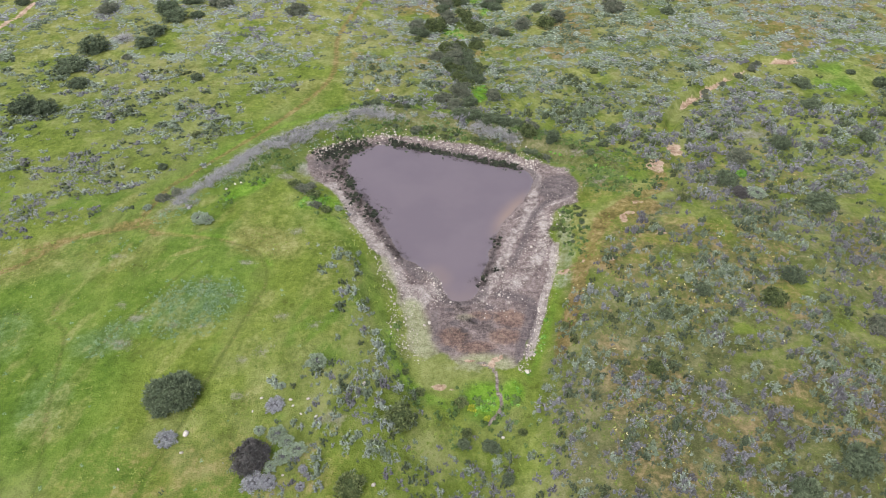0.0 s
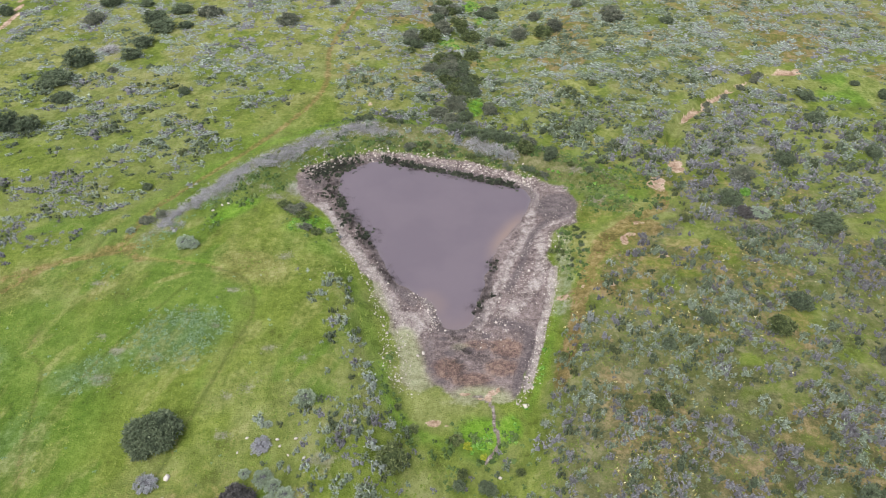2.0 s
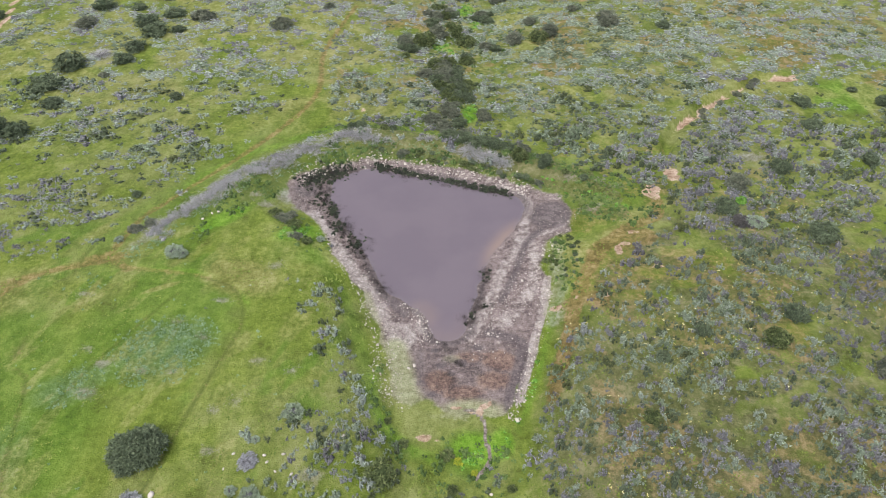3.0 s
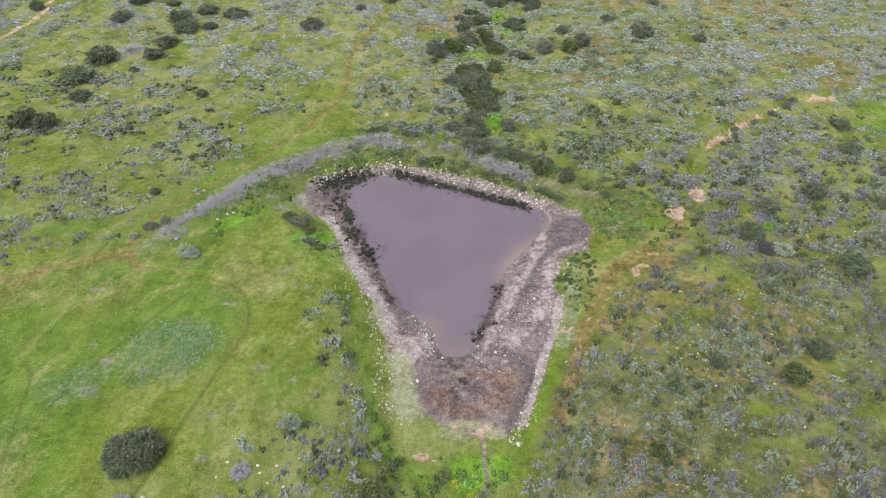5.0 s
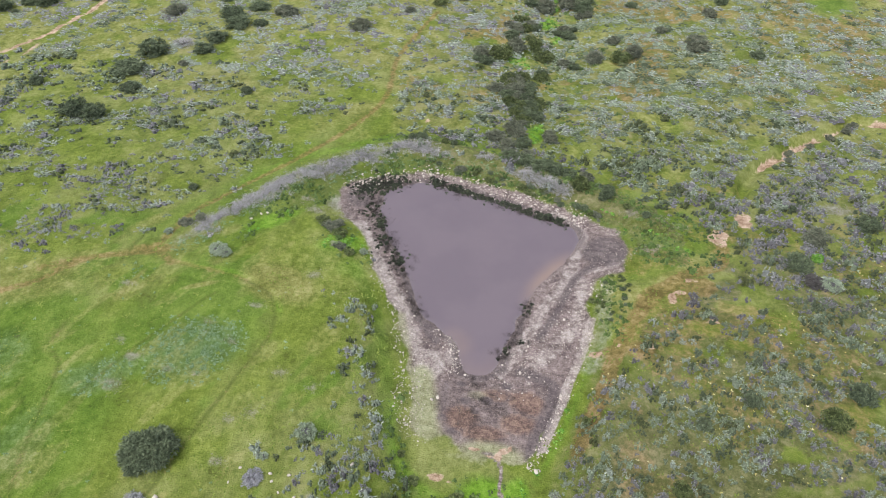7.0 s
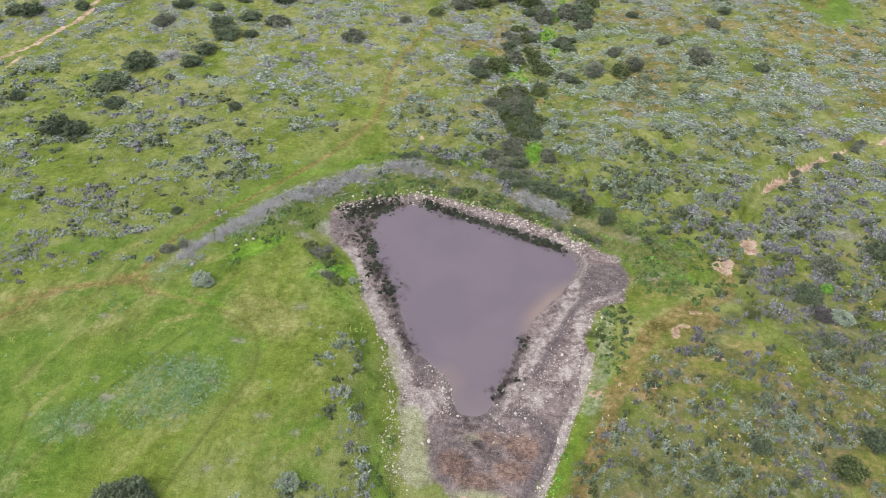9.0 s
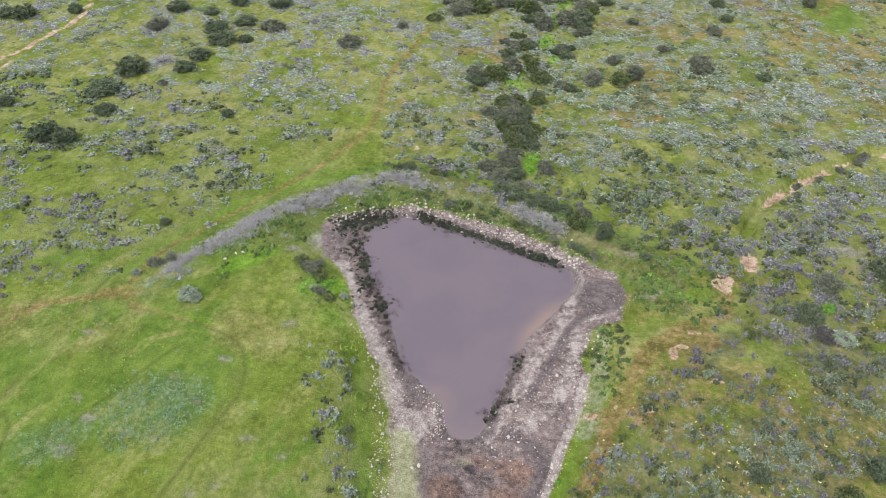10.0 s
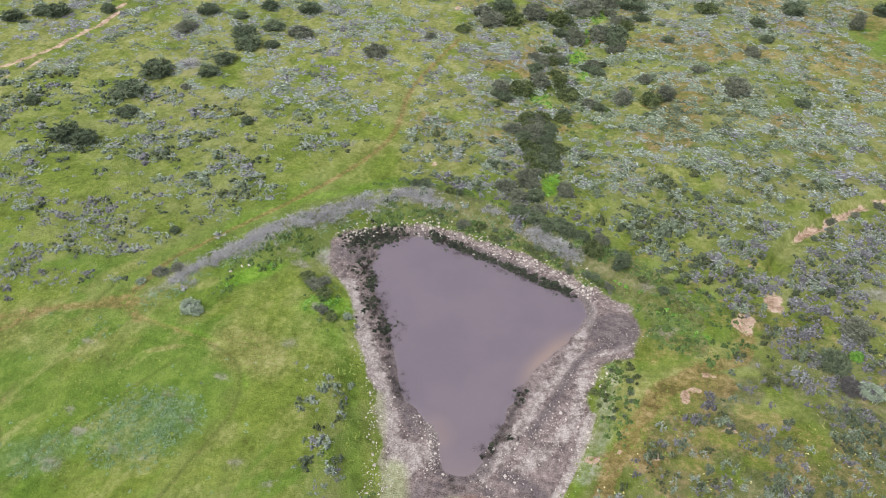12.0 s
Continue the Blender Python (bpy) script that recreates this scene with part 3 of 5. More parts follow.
    for cx, cy, r in ((1.6, 44.2, 0.7), (3.5, 44.5, 0.8), (-0.2, 42.0, 0.6), (0.8, 40.8, 0.6), (2.6, 43.2, 0.5), (5.2, 46.4, 0.7), (1.0, 46.0, 0.6)):
        wet = np.maximum(wet, 0.9 * blob(x, y, cx, cy, r, r * 0.75))
    wet = wet * np.maximum(step(38.6, 41.0, y), step(6.8, 7.6, x))
    brook = 0.9 * stroke(x, y, CREEK, 0.2, 0.7)
    colour_layer(mesh, "basin", np.maximum(mud, brook), np.maximum(pale, 0.7 * brook * (value_noise(x, y, 0.7, 44, 2) > 0.5)), peat * (1 - brook), margin * (1 - brook))
    lush = np.zeros(x.shape)
    for cx, cy, rx, ry, turn, much in ((4.2, 34.8, 3.2, 2.8, 0, 1.0), (-23.5, 63.5, 5.5, 2.2, 45, 0.7), (-14.5, 59.0, 4.5, 3.2, 55, 0.55), (-26, 46, 11, 8, 20, 0.8),
                                       (-40, 42, 10, 10, 0, 0.95), (21, 64.5, 5, 2.6, -35, 0.85), (62, 94, 9, 7, 30, 0.8), (-34, 34, 9, 12, 0, 0.9), (57, 145, 6, 14, 0, 0.8)):
        lush = np.maximum(lush, much * blob(x, y, cx, cy, rx, ry, turn))
    for cx, cy, rx, ry in CHANNEL_GREENS:
        lush = np.maximum(lush, blob(x, y, cx, cy, rx * 1.2, ry * 1.2))
    along, across = x * 0.42 + y * 0.9, x * 0.9 - y * 0.42
    meadow = step(-5, -9, x) * step(66, 60, y)
    lush = np.maximum(lush, 0.8 * step(0.5, 0.64, value_noise(across, along * 0.4, 2.6, 94, 3)) * meadow)
    lush = np.maximum(lush, 0.6 * stroke(x, y, rounded([(-16.0, 64.5), (-12.0, 58.0), (-8.5, 52.0), (-6.0, 45.0), (-4.5, 38.5), (-1.0, 34.5)]), 0.9, 0.7))
    lush = np.maximum(lush, 0.55 * stroke(x, y, rounded([(8.3, 37.0), (10.2, 41.5), (12.0, 47.0), (14.0, 53.0), (15.5, 58.5), (18.0, 63.0)]), 0.45, 0.9))
    lush = np.maximum(lush, 0.5 * stroke(x, y, TRAIL_LONG, 3.0, 0.5) * step(60, 64, y) * step(92, 86, y))
    crest = line_distance(x, y, CREST)
    lush = np.maximum(lush, 0.55 * step(3.2, 1.6, np.abs(crest - 3.4)) * (db > -1))
    dry = np.maximum(0.8 * blob(x, y, -19, 54, 6, 3.4, -20), 0.2 * blob(x, y, -15, 40, 8, 7))
    dry = np.maximum(dry, 0.6 * blob(x, y, -44, 50, 8, 5, 20))
    dry = np.maximum(dry, 0.38 * blob(x, y, -16, 56, 9, 7))
    dry = np.maximum.reduce([dry, 0.75 * blob(x, y, -26.6, 52.2, 2.6, 0.5, 25), 0.7 * blob(x, y, -33.6, 51.0, 0.7, 3.4, -12), 0.6 * blob(x, y, -36.6, 60.5, 4.0, 1.4, 50), 0.55 * stroke(x, y, rounded([(-30.5, 62.5), (-28.0, 60.5), (-26.5, 61.5)]), 0.8, 0.8)])
    dry = np.maximum(dry, 0.7 * blob(x, y, 16.5, 57.5, 2.6, 4.5, 20))
    dry = np.maximum(dry, 0.46 * step(0.5, 0.66, value_noise(across, along * 0.32, 1.5, 93, 3)) * meadow)
    # straw colour spread over far ground, brightening it for distance haze
    dry = np.maximum(dry, 0.55 * step(70, 90, y) * step(0.3, 0.55, value_noise(x, y, 5, 98, 3)))
    dry = np.maximum(dry, 0.66 * stroke(x, y, rounded([(30.1, 67.7), (27.3, 66.3), (24.5, 64.9), (22.3, 62.8), (19.7, 60.8)]), 0.9, 0.8))
    rust = np.maximum.reduce([0.52 * blob(x, y, 21.0, 57.0, 3.5, 4.0), 1.2 * stroke(x, y, TRAIL_EAST, 0.65, 0.9) * step(36, 42, y), 0.7 * blob(x, y, -34, 56.5, 3.5, 1.3, 10), 0.72 * stroke(x, y, TRAIL_LONG, 0.5, 0.9)])
    rust = np.maximum(rust, 0.62 * stroke(x, y, rounded([(-31.0, 54.9), (-33.0, 56.0), (-36.5, 55.6), (-40.7, 53.7), (-44.0, 51.8)]), 0.6, 0.9))
    rust = np.maximum(rust, 0.5 * stroke(x, y, TRAIL_FIELD, 0.45, 0.9) * step(53.2, 54.2, y))
    rust = np.maximum(rust, 0.4 * blob(x, y, -18, 25, 18, 8))
    rust = np.maximum.reduce([rust, 0.95 * blob(x, y, 23.8, 60.4, 2.0, 1.8), 0.9 * blob(x, y, 17.2, 51.0, 1.9, 1.4), 0.85 * stroke(x, y, rounded([(24.2, 61.4), (20.7, 60.5), (18.1, 58.5), (16.8, 55.1), (15.8, 52.0), (13.4, 50.8)]), 0.55, 0.9), 0.55 * blob(x, y, 13.6, 45.4, 1.2, 2.0)])
    rust = np.maximum(rust, 0.7 * blob(x, y, 21.5, 59.5, 2.0, 2.4))
    rust = np.maximum(rust, 0.46 * step(0.46, 0.6, value_noise(x, y, 5, 61, 3)) * step(12, 16, x) * step(90, 76, y))
    rust = np.maximum(rust, 0.6 * step(0.48, 0.62, value_noise(x, y, 7, 62, 3)) * step(90, 100, y) * step(-25, -10, x))
    road = np.maximum(stroke(x, y, DIRT_ROAD, 0.42, 0.4), 0.62 * stroke(x, y, DIRT_FORK, 0.3, 0.5))
    sand = np.maximum(road, 1.15 * stroke(x, y, GULLY, 0.46, 0.7) * step(0.3, 0.5, value_noise(x, y, 1.5, 63, 3)) * step(84, 86, y) * (1 - 0.4 * step(44, 47, x) * step(53, 50, x)))
    for cx, cy, rx, ry in ((26.9, 69.0, 1.5, 1.6), (30.2, 73.0, 1.1, 1.6), (37.2, 87.6, 1.0, 0.8), (40.4, 91.0, 1.2, 0.7), (43.2, 93.4, 1.0, 0.7), (28.6, 78.3, 0.5, 0.5), (54.2, 99.3, 3.2, 1.2), (56.4, 99.4, 1.6, 0.9), (20.7, 58.3, 0.45, 1.0), (21.6, 59.3, 0.6, 0.35), (22.8, 61.2, 0.8, 0.45), (18.1, 51.6, 0.8, 0.4), (15.6, 51.5, 0.7, 0.4), (24.2, 55.4, 0.6, 0.35), (13.3, 50.9, 0.8, 0.4), (0.6, 36.2, 1.5, 0.42), (3.0, 39.35, 0.6, 0.24), (5.4, 39.5, 0.4, 0.3), (6.0, 39.8, 0.3, 0.25), (5.1, 38.9, 0.35, 0.4), (4.1, 38.9, 0.5, 0.16),
                           (-9.4, 88.5, 0.6, 0.4), (-16.5, 137, 1.2, 1.0)):
        sand = np.maximum(sand, 1.1 * blob(x, y, cx, cy, rx * 1.15, ry * 1.15) * step(0.26, 0.56, value_noise(x, y, 1.0, 99, 2)))
    colour_layer(mesh, "cover", lush, dry, rust, sand)
    trail = np.maximum.reduce([0.68 * stroke(x, y, TRAIL_FIELD, 0.25, 0.95) * step(54.6, 53.6, y), 0.7 * stroke(x, y, TRAIL_WEST, 0.25, 0.95), 0.6 * stroke(x, y, TRAIL_CROSS, 0.24, 0.9)])
    litter_and_haze = 0.5 * step(1.2, 2.4, db) * step(8, 10, x) * step(54, 50, y) * (db < 12)
    litter_and_haze = np.maximum(litter_and_haze, 0.42 * step(2.4, 1.4, np.abs(crest - 2.6)) * (db > -0.5) * (db < 6))
    litter_and_haze = np.maximum(litter_and_haze, 0.66 * step(4.6, 3.4, crest) * step(0.2, 1.0, db) * (db < 6) * step(-14, -7, x))
    litter_and_haze = np.maximum(litter_and_haze, 0.6 * blob(x, y, 13.0, 75.0, 8.0, 4.5, -28))
    # the term past y 80 mutes far ground, haze put into its colour
    litter_and_haze = np.maximum(litter_and_haze, (0.3 + 0.34 * step(75, 60, y) * step(8, 14, x) + 0.2 * step(46, 34, y) * step(8, 14, x) + 0.16 * step(80, 92, y) * step(-24, -8, x)) * step(0.05, 0.6, shrub_cover(x, y)) * (1 - step(-14, -18, x) * step(58, 52, y)))
    grey = np.maximum.reduce([0.48 * stroke(x, y, rounded([(14.6, 61.0), (13.9, 57.0), (13.8, 53.5), (12.6, 49.0)]), 1.1, 0.7), 0.6 * blob(x, y, 41.6, 77.3, 2.8, 1.4), 0.5 * stroke(x, y, CREST, 0.9, 0.8) * step(-4, -9, x), 0.6 * blob(x, y, -16.5, 69.0, 2.6, 2.4)])
    colour_layer(mesh, "extra", wet, litter_and_haze, trail, grey)
    vivid = np.maximum.reduce([blob(x, y, 4.4, 35.2, 2.3, 2.0), 0.9 * blob(x, y, 6.9, 35.8, 1.3, 1.8), 0.75 * blob(x, y, -14.6, 61.6, 3.4, 1.8, 30), 0.7 * blob(x, y, -23.2, 63.4, 4.4, 1.5, 45), 0.5 * blob(x, y, -12.4, 57.6, 2.2, 2.2), 0.8 * blob(x, y, 20.6, 67.2, 4.0, 1.8, -30),
                               0.4 * stroke(x, y, rounded([(8.6, 37.6), (10.0, 41.0), (11.4, 46.0), (13.0, 51.5)]), 0.4, 0.8), 0.4 * blob(x, y, 62, 94, 9, 7, 30), 0.42 * stroke(x, y, rounded([(-29.0, 69.5), (-24.7, 76.0), (-19.4, 79.4), (-14.0, 83.4)]), 1.1, 0.8),
                               0.6 * stroke(x, y, TRAIL_FIELD + np.array([0.3, 0.4]), 0.5, 0.9) * step(56, 54.4, y) * step(48, 51, y), 0.5 * stroke(x, y, rounded([(-4.6, 42.0), (-4.0, 38.6), (-1.6, 35.6), (1.2, 34.0)]), 0.8, 0.8)])
    for cx, cy, rx, ry in CHANNEL_GREENS:
        vivid = np.maximum(vivid, 0.85 * blob(x, y, cx, cy, rx * 1.1, ry * 1.1))
    teal = np.maximum.reduce([0.68 * blob(x, y, -24.0, 44.2, 5.6, 4.6, 25), 0.62 * blob(x, y, -31.0, 40.0, 4.4, 2.6, 30), 0.5 * blob(x, y, -41.0, 40.0, 4.0, 5.0), 0.45 * blob(x, y, -33.5, 33.0, 3.0, 5.0)])
    wisp = np.zeros(x.shape)
    for cx, cy, r in WISPS:
        wisp = np.maximum(wisp, 0.56 * blob(x, y, cx, cy, r * 0.9, r * 0.6))
    colour_layer(mesh, "growth", vivid, teal, wisp)
    return tagged(new("ground", mesh), "green meadow and scrubland with muddy pond bed", "ground", kind="structure")


def shrub_cover(x, y):
    """How thickly sage grows, in bushes a square metre."""
    patch = value_noise(x, y * 1.4, 6, 71, 3)
    tight = 0.35 + 1.35 * step(0.4, 0.6, value_noise(x, y * 1.5, 2.4, 79, 2))
    thick = (0.6 + 0.7 * step(0.38, 0.56, patch)) * tight
    brink = np.interp(y, (30, 36, 42, 48, 55, 62, 70), (7.5, 8.2, 10.2, 12.8, 17.0, 21.0, 24.0)) + (value_noise(x, y, 4, 75, 2) - 0.5) * 3
    east = step(0.0, 2.5, x - brink) * thick * (1 + 1.0 * step(48, 34, y)) * (1 + 0.6 * blob(x, y, 40, 54, 13, 13))
    east = east * (1 - 0.75 * stroke(x, y, TRAIL_EAST, 1.9, 0.6) * step(46, 52, y)) * (1 - 0.6 * blob(x, y, 21.5, 60, 6, 7))
    south = (blob(x, y, -1, 24, 17, 12) + 1.1 * blob(x, y, -6.5, 34.5, 6.5, 6.0)) * (0.55 + 0.7 * step(0.38, 0.56, patch)) * tight
    edge = (value_noise(x, y, 12, 72, 2) - 0.5) * 16
    verge = np.interp(x, (-8, 0, 8, 14, 22), (82.5, 82.5, 80.5, 76.0, 70.5))
    beyond = step(0, 4, y - verge) * step(-24, -4, x + edge) * (0.5 + 0.85 * step(0.36, 0.54, patch)) * tight
    clump = (0.26 + 0.8 * step(0.42, 0.56, patch)) * tight
    west = step(-12, -18, x) * clump * step(0.5, 4, (y - 56) - 1.5 * (x + 34) - 2)
    west = np.maximum(west, step(-37, -42, x) * step(53, 60, y) * clump)
    west = np.maximum(west, step(84, 92, y) * step(-6, -14, x) * clump)
    strip = 0.55 * stroke(x, y, rounded([(-11.0, 53.0), (-8.6, 46.0), (-8.0, 40.0), (-7.0, 34.0)]), 2.2, 0.6)
    cover = np.maximum.reduce([east, south, beyond, west, strip])
    cover = cover * (1 - blob(x, y, 62, 94, 9, 7, 30)) * (1 - blob(x, y, 57, 145, 6, 14))
    for cx, cy, rx, ry in CHANNEL_GREENS:
        cover = cover * (1 - blob(x, y, cx, cy, rx * 1.2, ry * 1.2))
    cover = cover * (1 - 0.95 * stroke(x, y, TRAIL_LONG, 2.6, 0.5) * step(92, 86, y))
    for line, wide in ((TRAIL_LONG, 1.1), (GULLY, 1.6), (DIRT_ROAD, 1.3), (DIRT_FORK, 0.9)):
        cover = cover * (1 - stroke(x, y, line, wide, 0.4))
    for cx, cy, r in ((26.9, 68.6, 2.0), (30.2, 72.6, 1.9), (20.6, 57.6, 1.4), (41.6, 77.3, 2.8), (53.6, 98.6, 3.0)):
        cover = cover * (1 - blob(x, y, cx, cy, r, r))
    cover = cover * step(0.4, 2.0, basin_distance(x, y)) * step(2.2, 4.0, line_distance(x, y, CREST))
    cover = cover + 0.14 * blob(x, y, -24.6, 44.5, 6.0, 3.6, 25) * step(0.4, 0.55, value_noise(x, y, 2, 74, 2)) + 0.006 * step(-8, -10, x) * step(30, 36, y)
    cover = np.maximum(cover, 0.5 * stroke(x, y, CREST, 1.1, 0.6) * step(0.4, 0.55, value_noise(x, y, 3, 73, 2)) * step(16, 10, x))
    cover = cover * (1 - blob(x, y, 4.2, 35.0, 4.2, 4.0))
    return cover


build_ground()


def build_water():
    gx, gy = np.arange(-14.5, 14.0, 0.3), np.arange(44.5, 77.5, 0.3)
    x, y = (g.ravel() for g in np.meshgrid(gx, gy))
    i = (np.arange(len(gy) - 1)[:, None] * len(gx) + np.arange(len(gx) - 1)[None]).ravel()
    nx = len(gx)
    mesh = mesh_of("water", np.stack([x, y, np.zeros(x.shape)], -1), np.stack([i, i + 1, i + nx + 1, i + nx], -1), POND, smooth=True)
    d = shore_distance(x, y)
    shallow = step(-3.2, -0.2, d) * (0.85 * blob(x, y, 9.0, 61.0, 2.4, 5.0, -30) + 0.25 * step(52, 47, y) + 0.3 * blob(x, y, -0.2, 51.0, 2.0, 2.0))
    edge = step(-0.5, -0.02, d) * 0.5
    colour_layer(mesh, "depth", shallow, edge, edge * 0)
    return tagged(new("water", mesh), "still turbid mauve-brown pond water", "water", kind="structure")


build_water()


# ---- plants ----
def sprigs(rng, centres, normals, size, slim=0.5, out=0.0):
    """A small pointed sprig (a triangle) at each centre, standing out along its normal."""
    n = len(centres)
    side = np.cross(normals, rng.normal(size=(n, 3)))
    side /= np.linalg.norm(side, axis=1, keepdims=True) + 1e-9
    flat = np.cross(normals, side)
    s = (size * rng.uniform(0.6, 1.4, n))[:, None]
    lean = normals * (out + rng.uniform(0.1, 0.7, (n, 1))) + flat * rng.choice([-1.0, 1.0], (n, 1)) * rng.uniform(0.4, 1.0, (n, 1))
    verts = np.stack([centres - side * s * slim, centres + side * s * slim, centres + lean * s], 1)
    return verts.reshape(-1, 3), np.arange(n * 3).reshape(n, 3)


def sage_shape(seed, count=60, size=0.085, lumps=4, rings=3, around=7):
    """A knee-high sage bush of unit width: dense twiggy mounds, coloured darker for inner shade, with slim pale leafy
    tips standing out all over them.
    """
    rng = np.random.default_rng(seed)
    pieces, leaves, normals = [], [], []
    for k in range(lumps):
        a = 6.28 * k / lumps + rng.uniform(-0.6, 0.6)
        off = np.array([math.cos(a), math.sin(a), 0]) * rng.uniform(0.12, 0.3)
        r, h = rng.uniform(0.15, 0.29), rng.uniform(0.28, 0.62)
        v, f = dome(rng, r * 0.93, h * 0.88, rings, around, 0.4, -0.04)
        pieces.append((v + off, f))
        n = count // lumps
        u = rng.normal(size=(n, 3))
        u[:, 2] = np.abs(u[:, 2]) * 0.9 + 0.02
        u /= np.linalg.norm(u, axis=1, keepdims=True)
        leaves.append(u * (r, r, h) * rng.uniform(0.72, 1.02, (n, 1)) + off)
        normals.append(u * (1, 1, 0.8) + (0, 0, 0.1))
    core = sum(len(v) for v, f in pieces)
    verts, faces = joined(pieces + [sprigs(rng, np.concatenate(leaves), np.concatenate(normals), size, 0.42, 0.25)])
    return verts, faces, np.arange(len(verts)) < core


def blades(rng, foot, aim, length, width):
    """Slim pointed leaves from the feet along the given directions."""
    n = len(foot)
    aim = aim / (np.linalg.norm(aim, axis=1, keepdims=True) + 1e-9)
    side = np.cross(aim, rng.normal(size=(n, 3)))
    side /= np.linalg.norm(side, axis=1, keepdims=True) + 1e-9
    long = length * rng.uniform(0.6, 1.35, (n, 1))
    verts = np.stack([foot - side * long * width, foot + side * long * width, foot + aim * long], 1)
    return verts.reshape(-1, 3), np.arange(n * 3).reshape(n, 3)


def tufted_shape(seed, tufts, leaves, length, lumps=4, width=0.2, around=5, stretch=1.0, rings=2):
    """A sage bush of unit width: a twiggy heart, coloured darker for inner shade, set all over with small bursts of
    pale slim leaves.
    """
    rng = np.random.default_rng(seed)
    pieces, feet, aims = [], [], []
    for k in range(lumps):
        a = 6.28 * k / lumps + rng.uniform(-0.6, 0.6)
        off = np.array([math.cos(a), math.sin(a), 0]) * (rng.uniform(0.1, 0.3) if lumps < 6 else rng.uniform(0.02, 0.36))
        r, h = rng.uniform(0.14, 0.27) * (1 if lumps < 6 else 0.66), rng.uniform(0.34, 0.7)
        v, f = dome(rng, r * 0.85, h * 0.74, rings, around, 0.35, -0.04)
        pieces.append((v + off, f))
        n = tufts // lumps
        u = rng.normal(size=(n, 3))
        u[:, 2] = np.abs(u[:, 2]) * 1.1 + 0.1
        u /= np.linalg.norm(u, axis=1, keepdims=True)
        burst = np.repeat(u, leaves, 0)
        feet.append(burst * (r, r, h) * np.repeat(rng.uniform(0.74, 1.0, (n, 1)), leaves, 0) + off + rng.normal(0, 0.014, (n * leaves, 3)))
        aims.append(burst * (1, 1, 0.6) + (0, 0, 0.4) + rng.normal(0, 0.5, (n * leaves, 3)))
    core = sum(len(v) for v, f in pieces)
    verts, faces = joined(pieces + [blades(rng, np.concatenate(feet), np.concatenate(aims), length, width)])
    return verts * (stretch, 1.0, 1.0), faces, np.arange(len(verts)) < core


def twig_shape(seed, count=60, tall=0.45):
    """A tangle of thin dry stalks of unit width, mostly lying over."""
    rng = np.random.default_rng(seed)
    a = rng.uniform(0, 6.28, count)
    foot = np.stack([np.cos(a), np.sin(a), np.zeros(count)], -1) * rng.uniform(0, 0.4, (count, 1)) + np.stack([a * 0, a * 0, rng.uniform(0, 0.25, count)], -1)
    lean = rng.normal(size=(count, 3)) * (0.3, 0.3, 0.1) + (0, 0, tall * 0.4)
    side = np.cross(lean, rng.normal(size=(count, 3)))
    side = side / np.linalg.norm(side, axis=1, keepdims=True) * rng.uniform(0.006, 0.016, (count, 1))
    tip = foot + lean
    verts = np.stack([foot - side, foot + side, tip], 1).reshape(-1, 3)
    return verts, [np.arange(count * 3).reshape(count, 3)]


def tuft_shape(seed):
    rng = np.random.default_rng(seed)
    n = 4
    a = rng.uniform(0, 6.28, n)
    foot = np.stack([np.cos(a), np.sin(a), np.zeros(n)], -1) * rng.uniform(0.05, 0.3, (n, 1))
    out = foot * 1.2 + np.stack([np.cos(a), np.sin(a), np.zeros(n)], -1) * 0.6 + np.array([0, 0, 1.0]) * rng.uniform(0.4, 1.0, (n, 1))
    side = np.stack([-np.sin(a), np.cos(a), np.zeros(n)], -1) * 0.2
    verts = np.stack([foot - side, foot + side, out], 1).reshape(-1, 3)
    return verts, [np.arange(n * 3).reshape(n, 3)]


def stone_shape(seed):
    rng = np.random.default_rng(seed)
    bm = bmesh.new()
    bmesh.ops.create_icosphere(bm, subdivisions=1, radius=0.5)
    squash = rng.uniform(0.55, 0.9), rng.uniform(0.45, 0.7)
    v = np.array([p.co[:] for p in bm.verts]) * rng.uniform(0.78, 1.15, (len(bm.verts), 1))
    v *= (1, squash[0], squash[1])
    f = np.array([[q.index for q in p.verts] for p in bm.faces])
    bm.free()
    return v + (0, 0, 0.18), [f]


def scatter_points(rng, lo, hi, cell, density):
    """Jittered points whose number a square metre follows density(x, y)."""
    gx, gy = np.meshgrid(np.arange(lo[0], hi[0], cell), np.arange(lo[1], hi[1], cell))
    x, y = gx.ravel() + rng.uniform(0, cell, gx.size), gy.ravel() + rng.uniform(0, cell, gx.size)
    keep = rng.uniform(size=x.size) < density(x, y) * cell * cell
    return x[keep], y[keep]


SAGE_SHAPES = [tufted_shape(s, 36, 3, 0.11, 7, 0.19, 4) for s in range(10)]


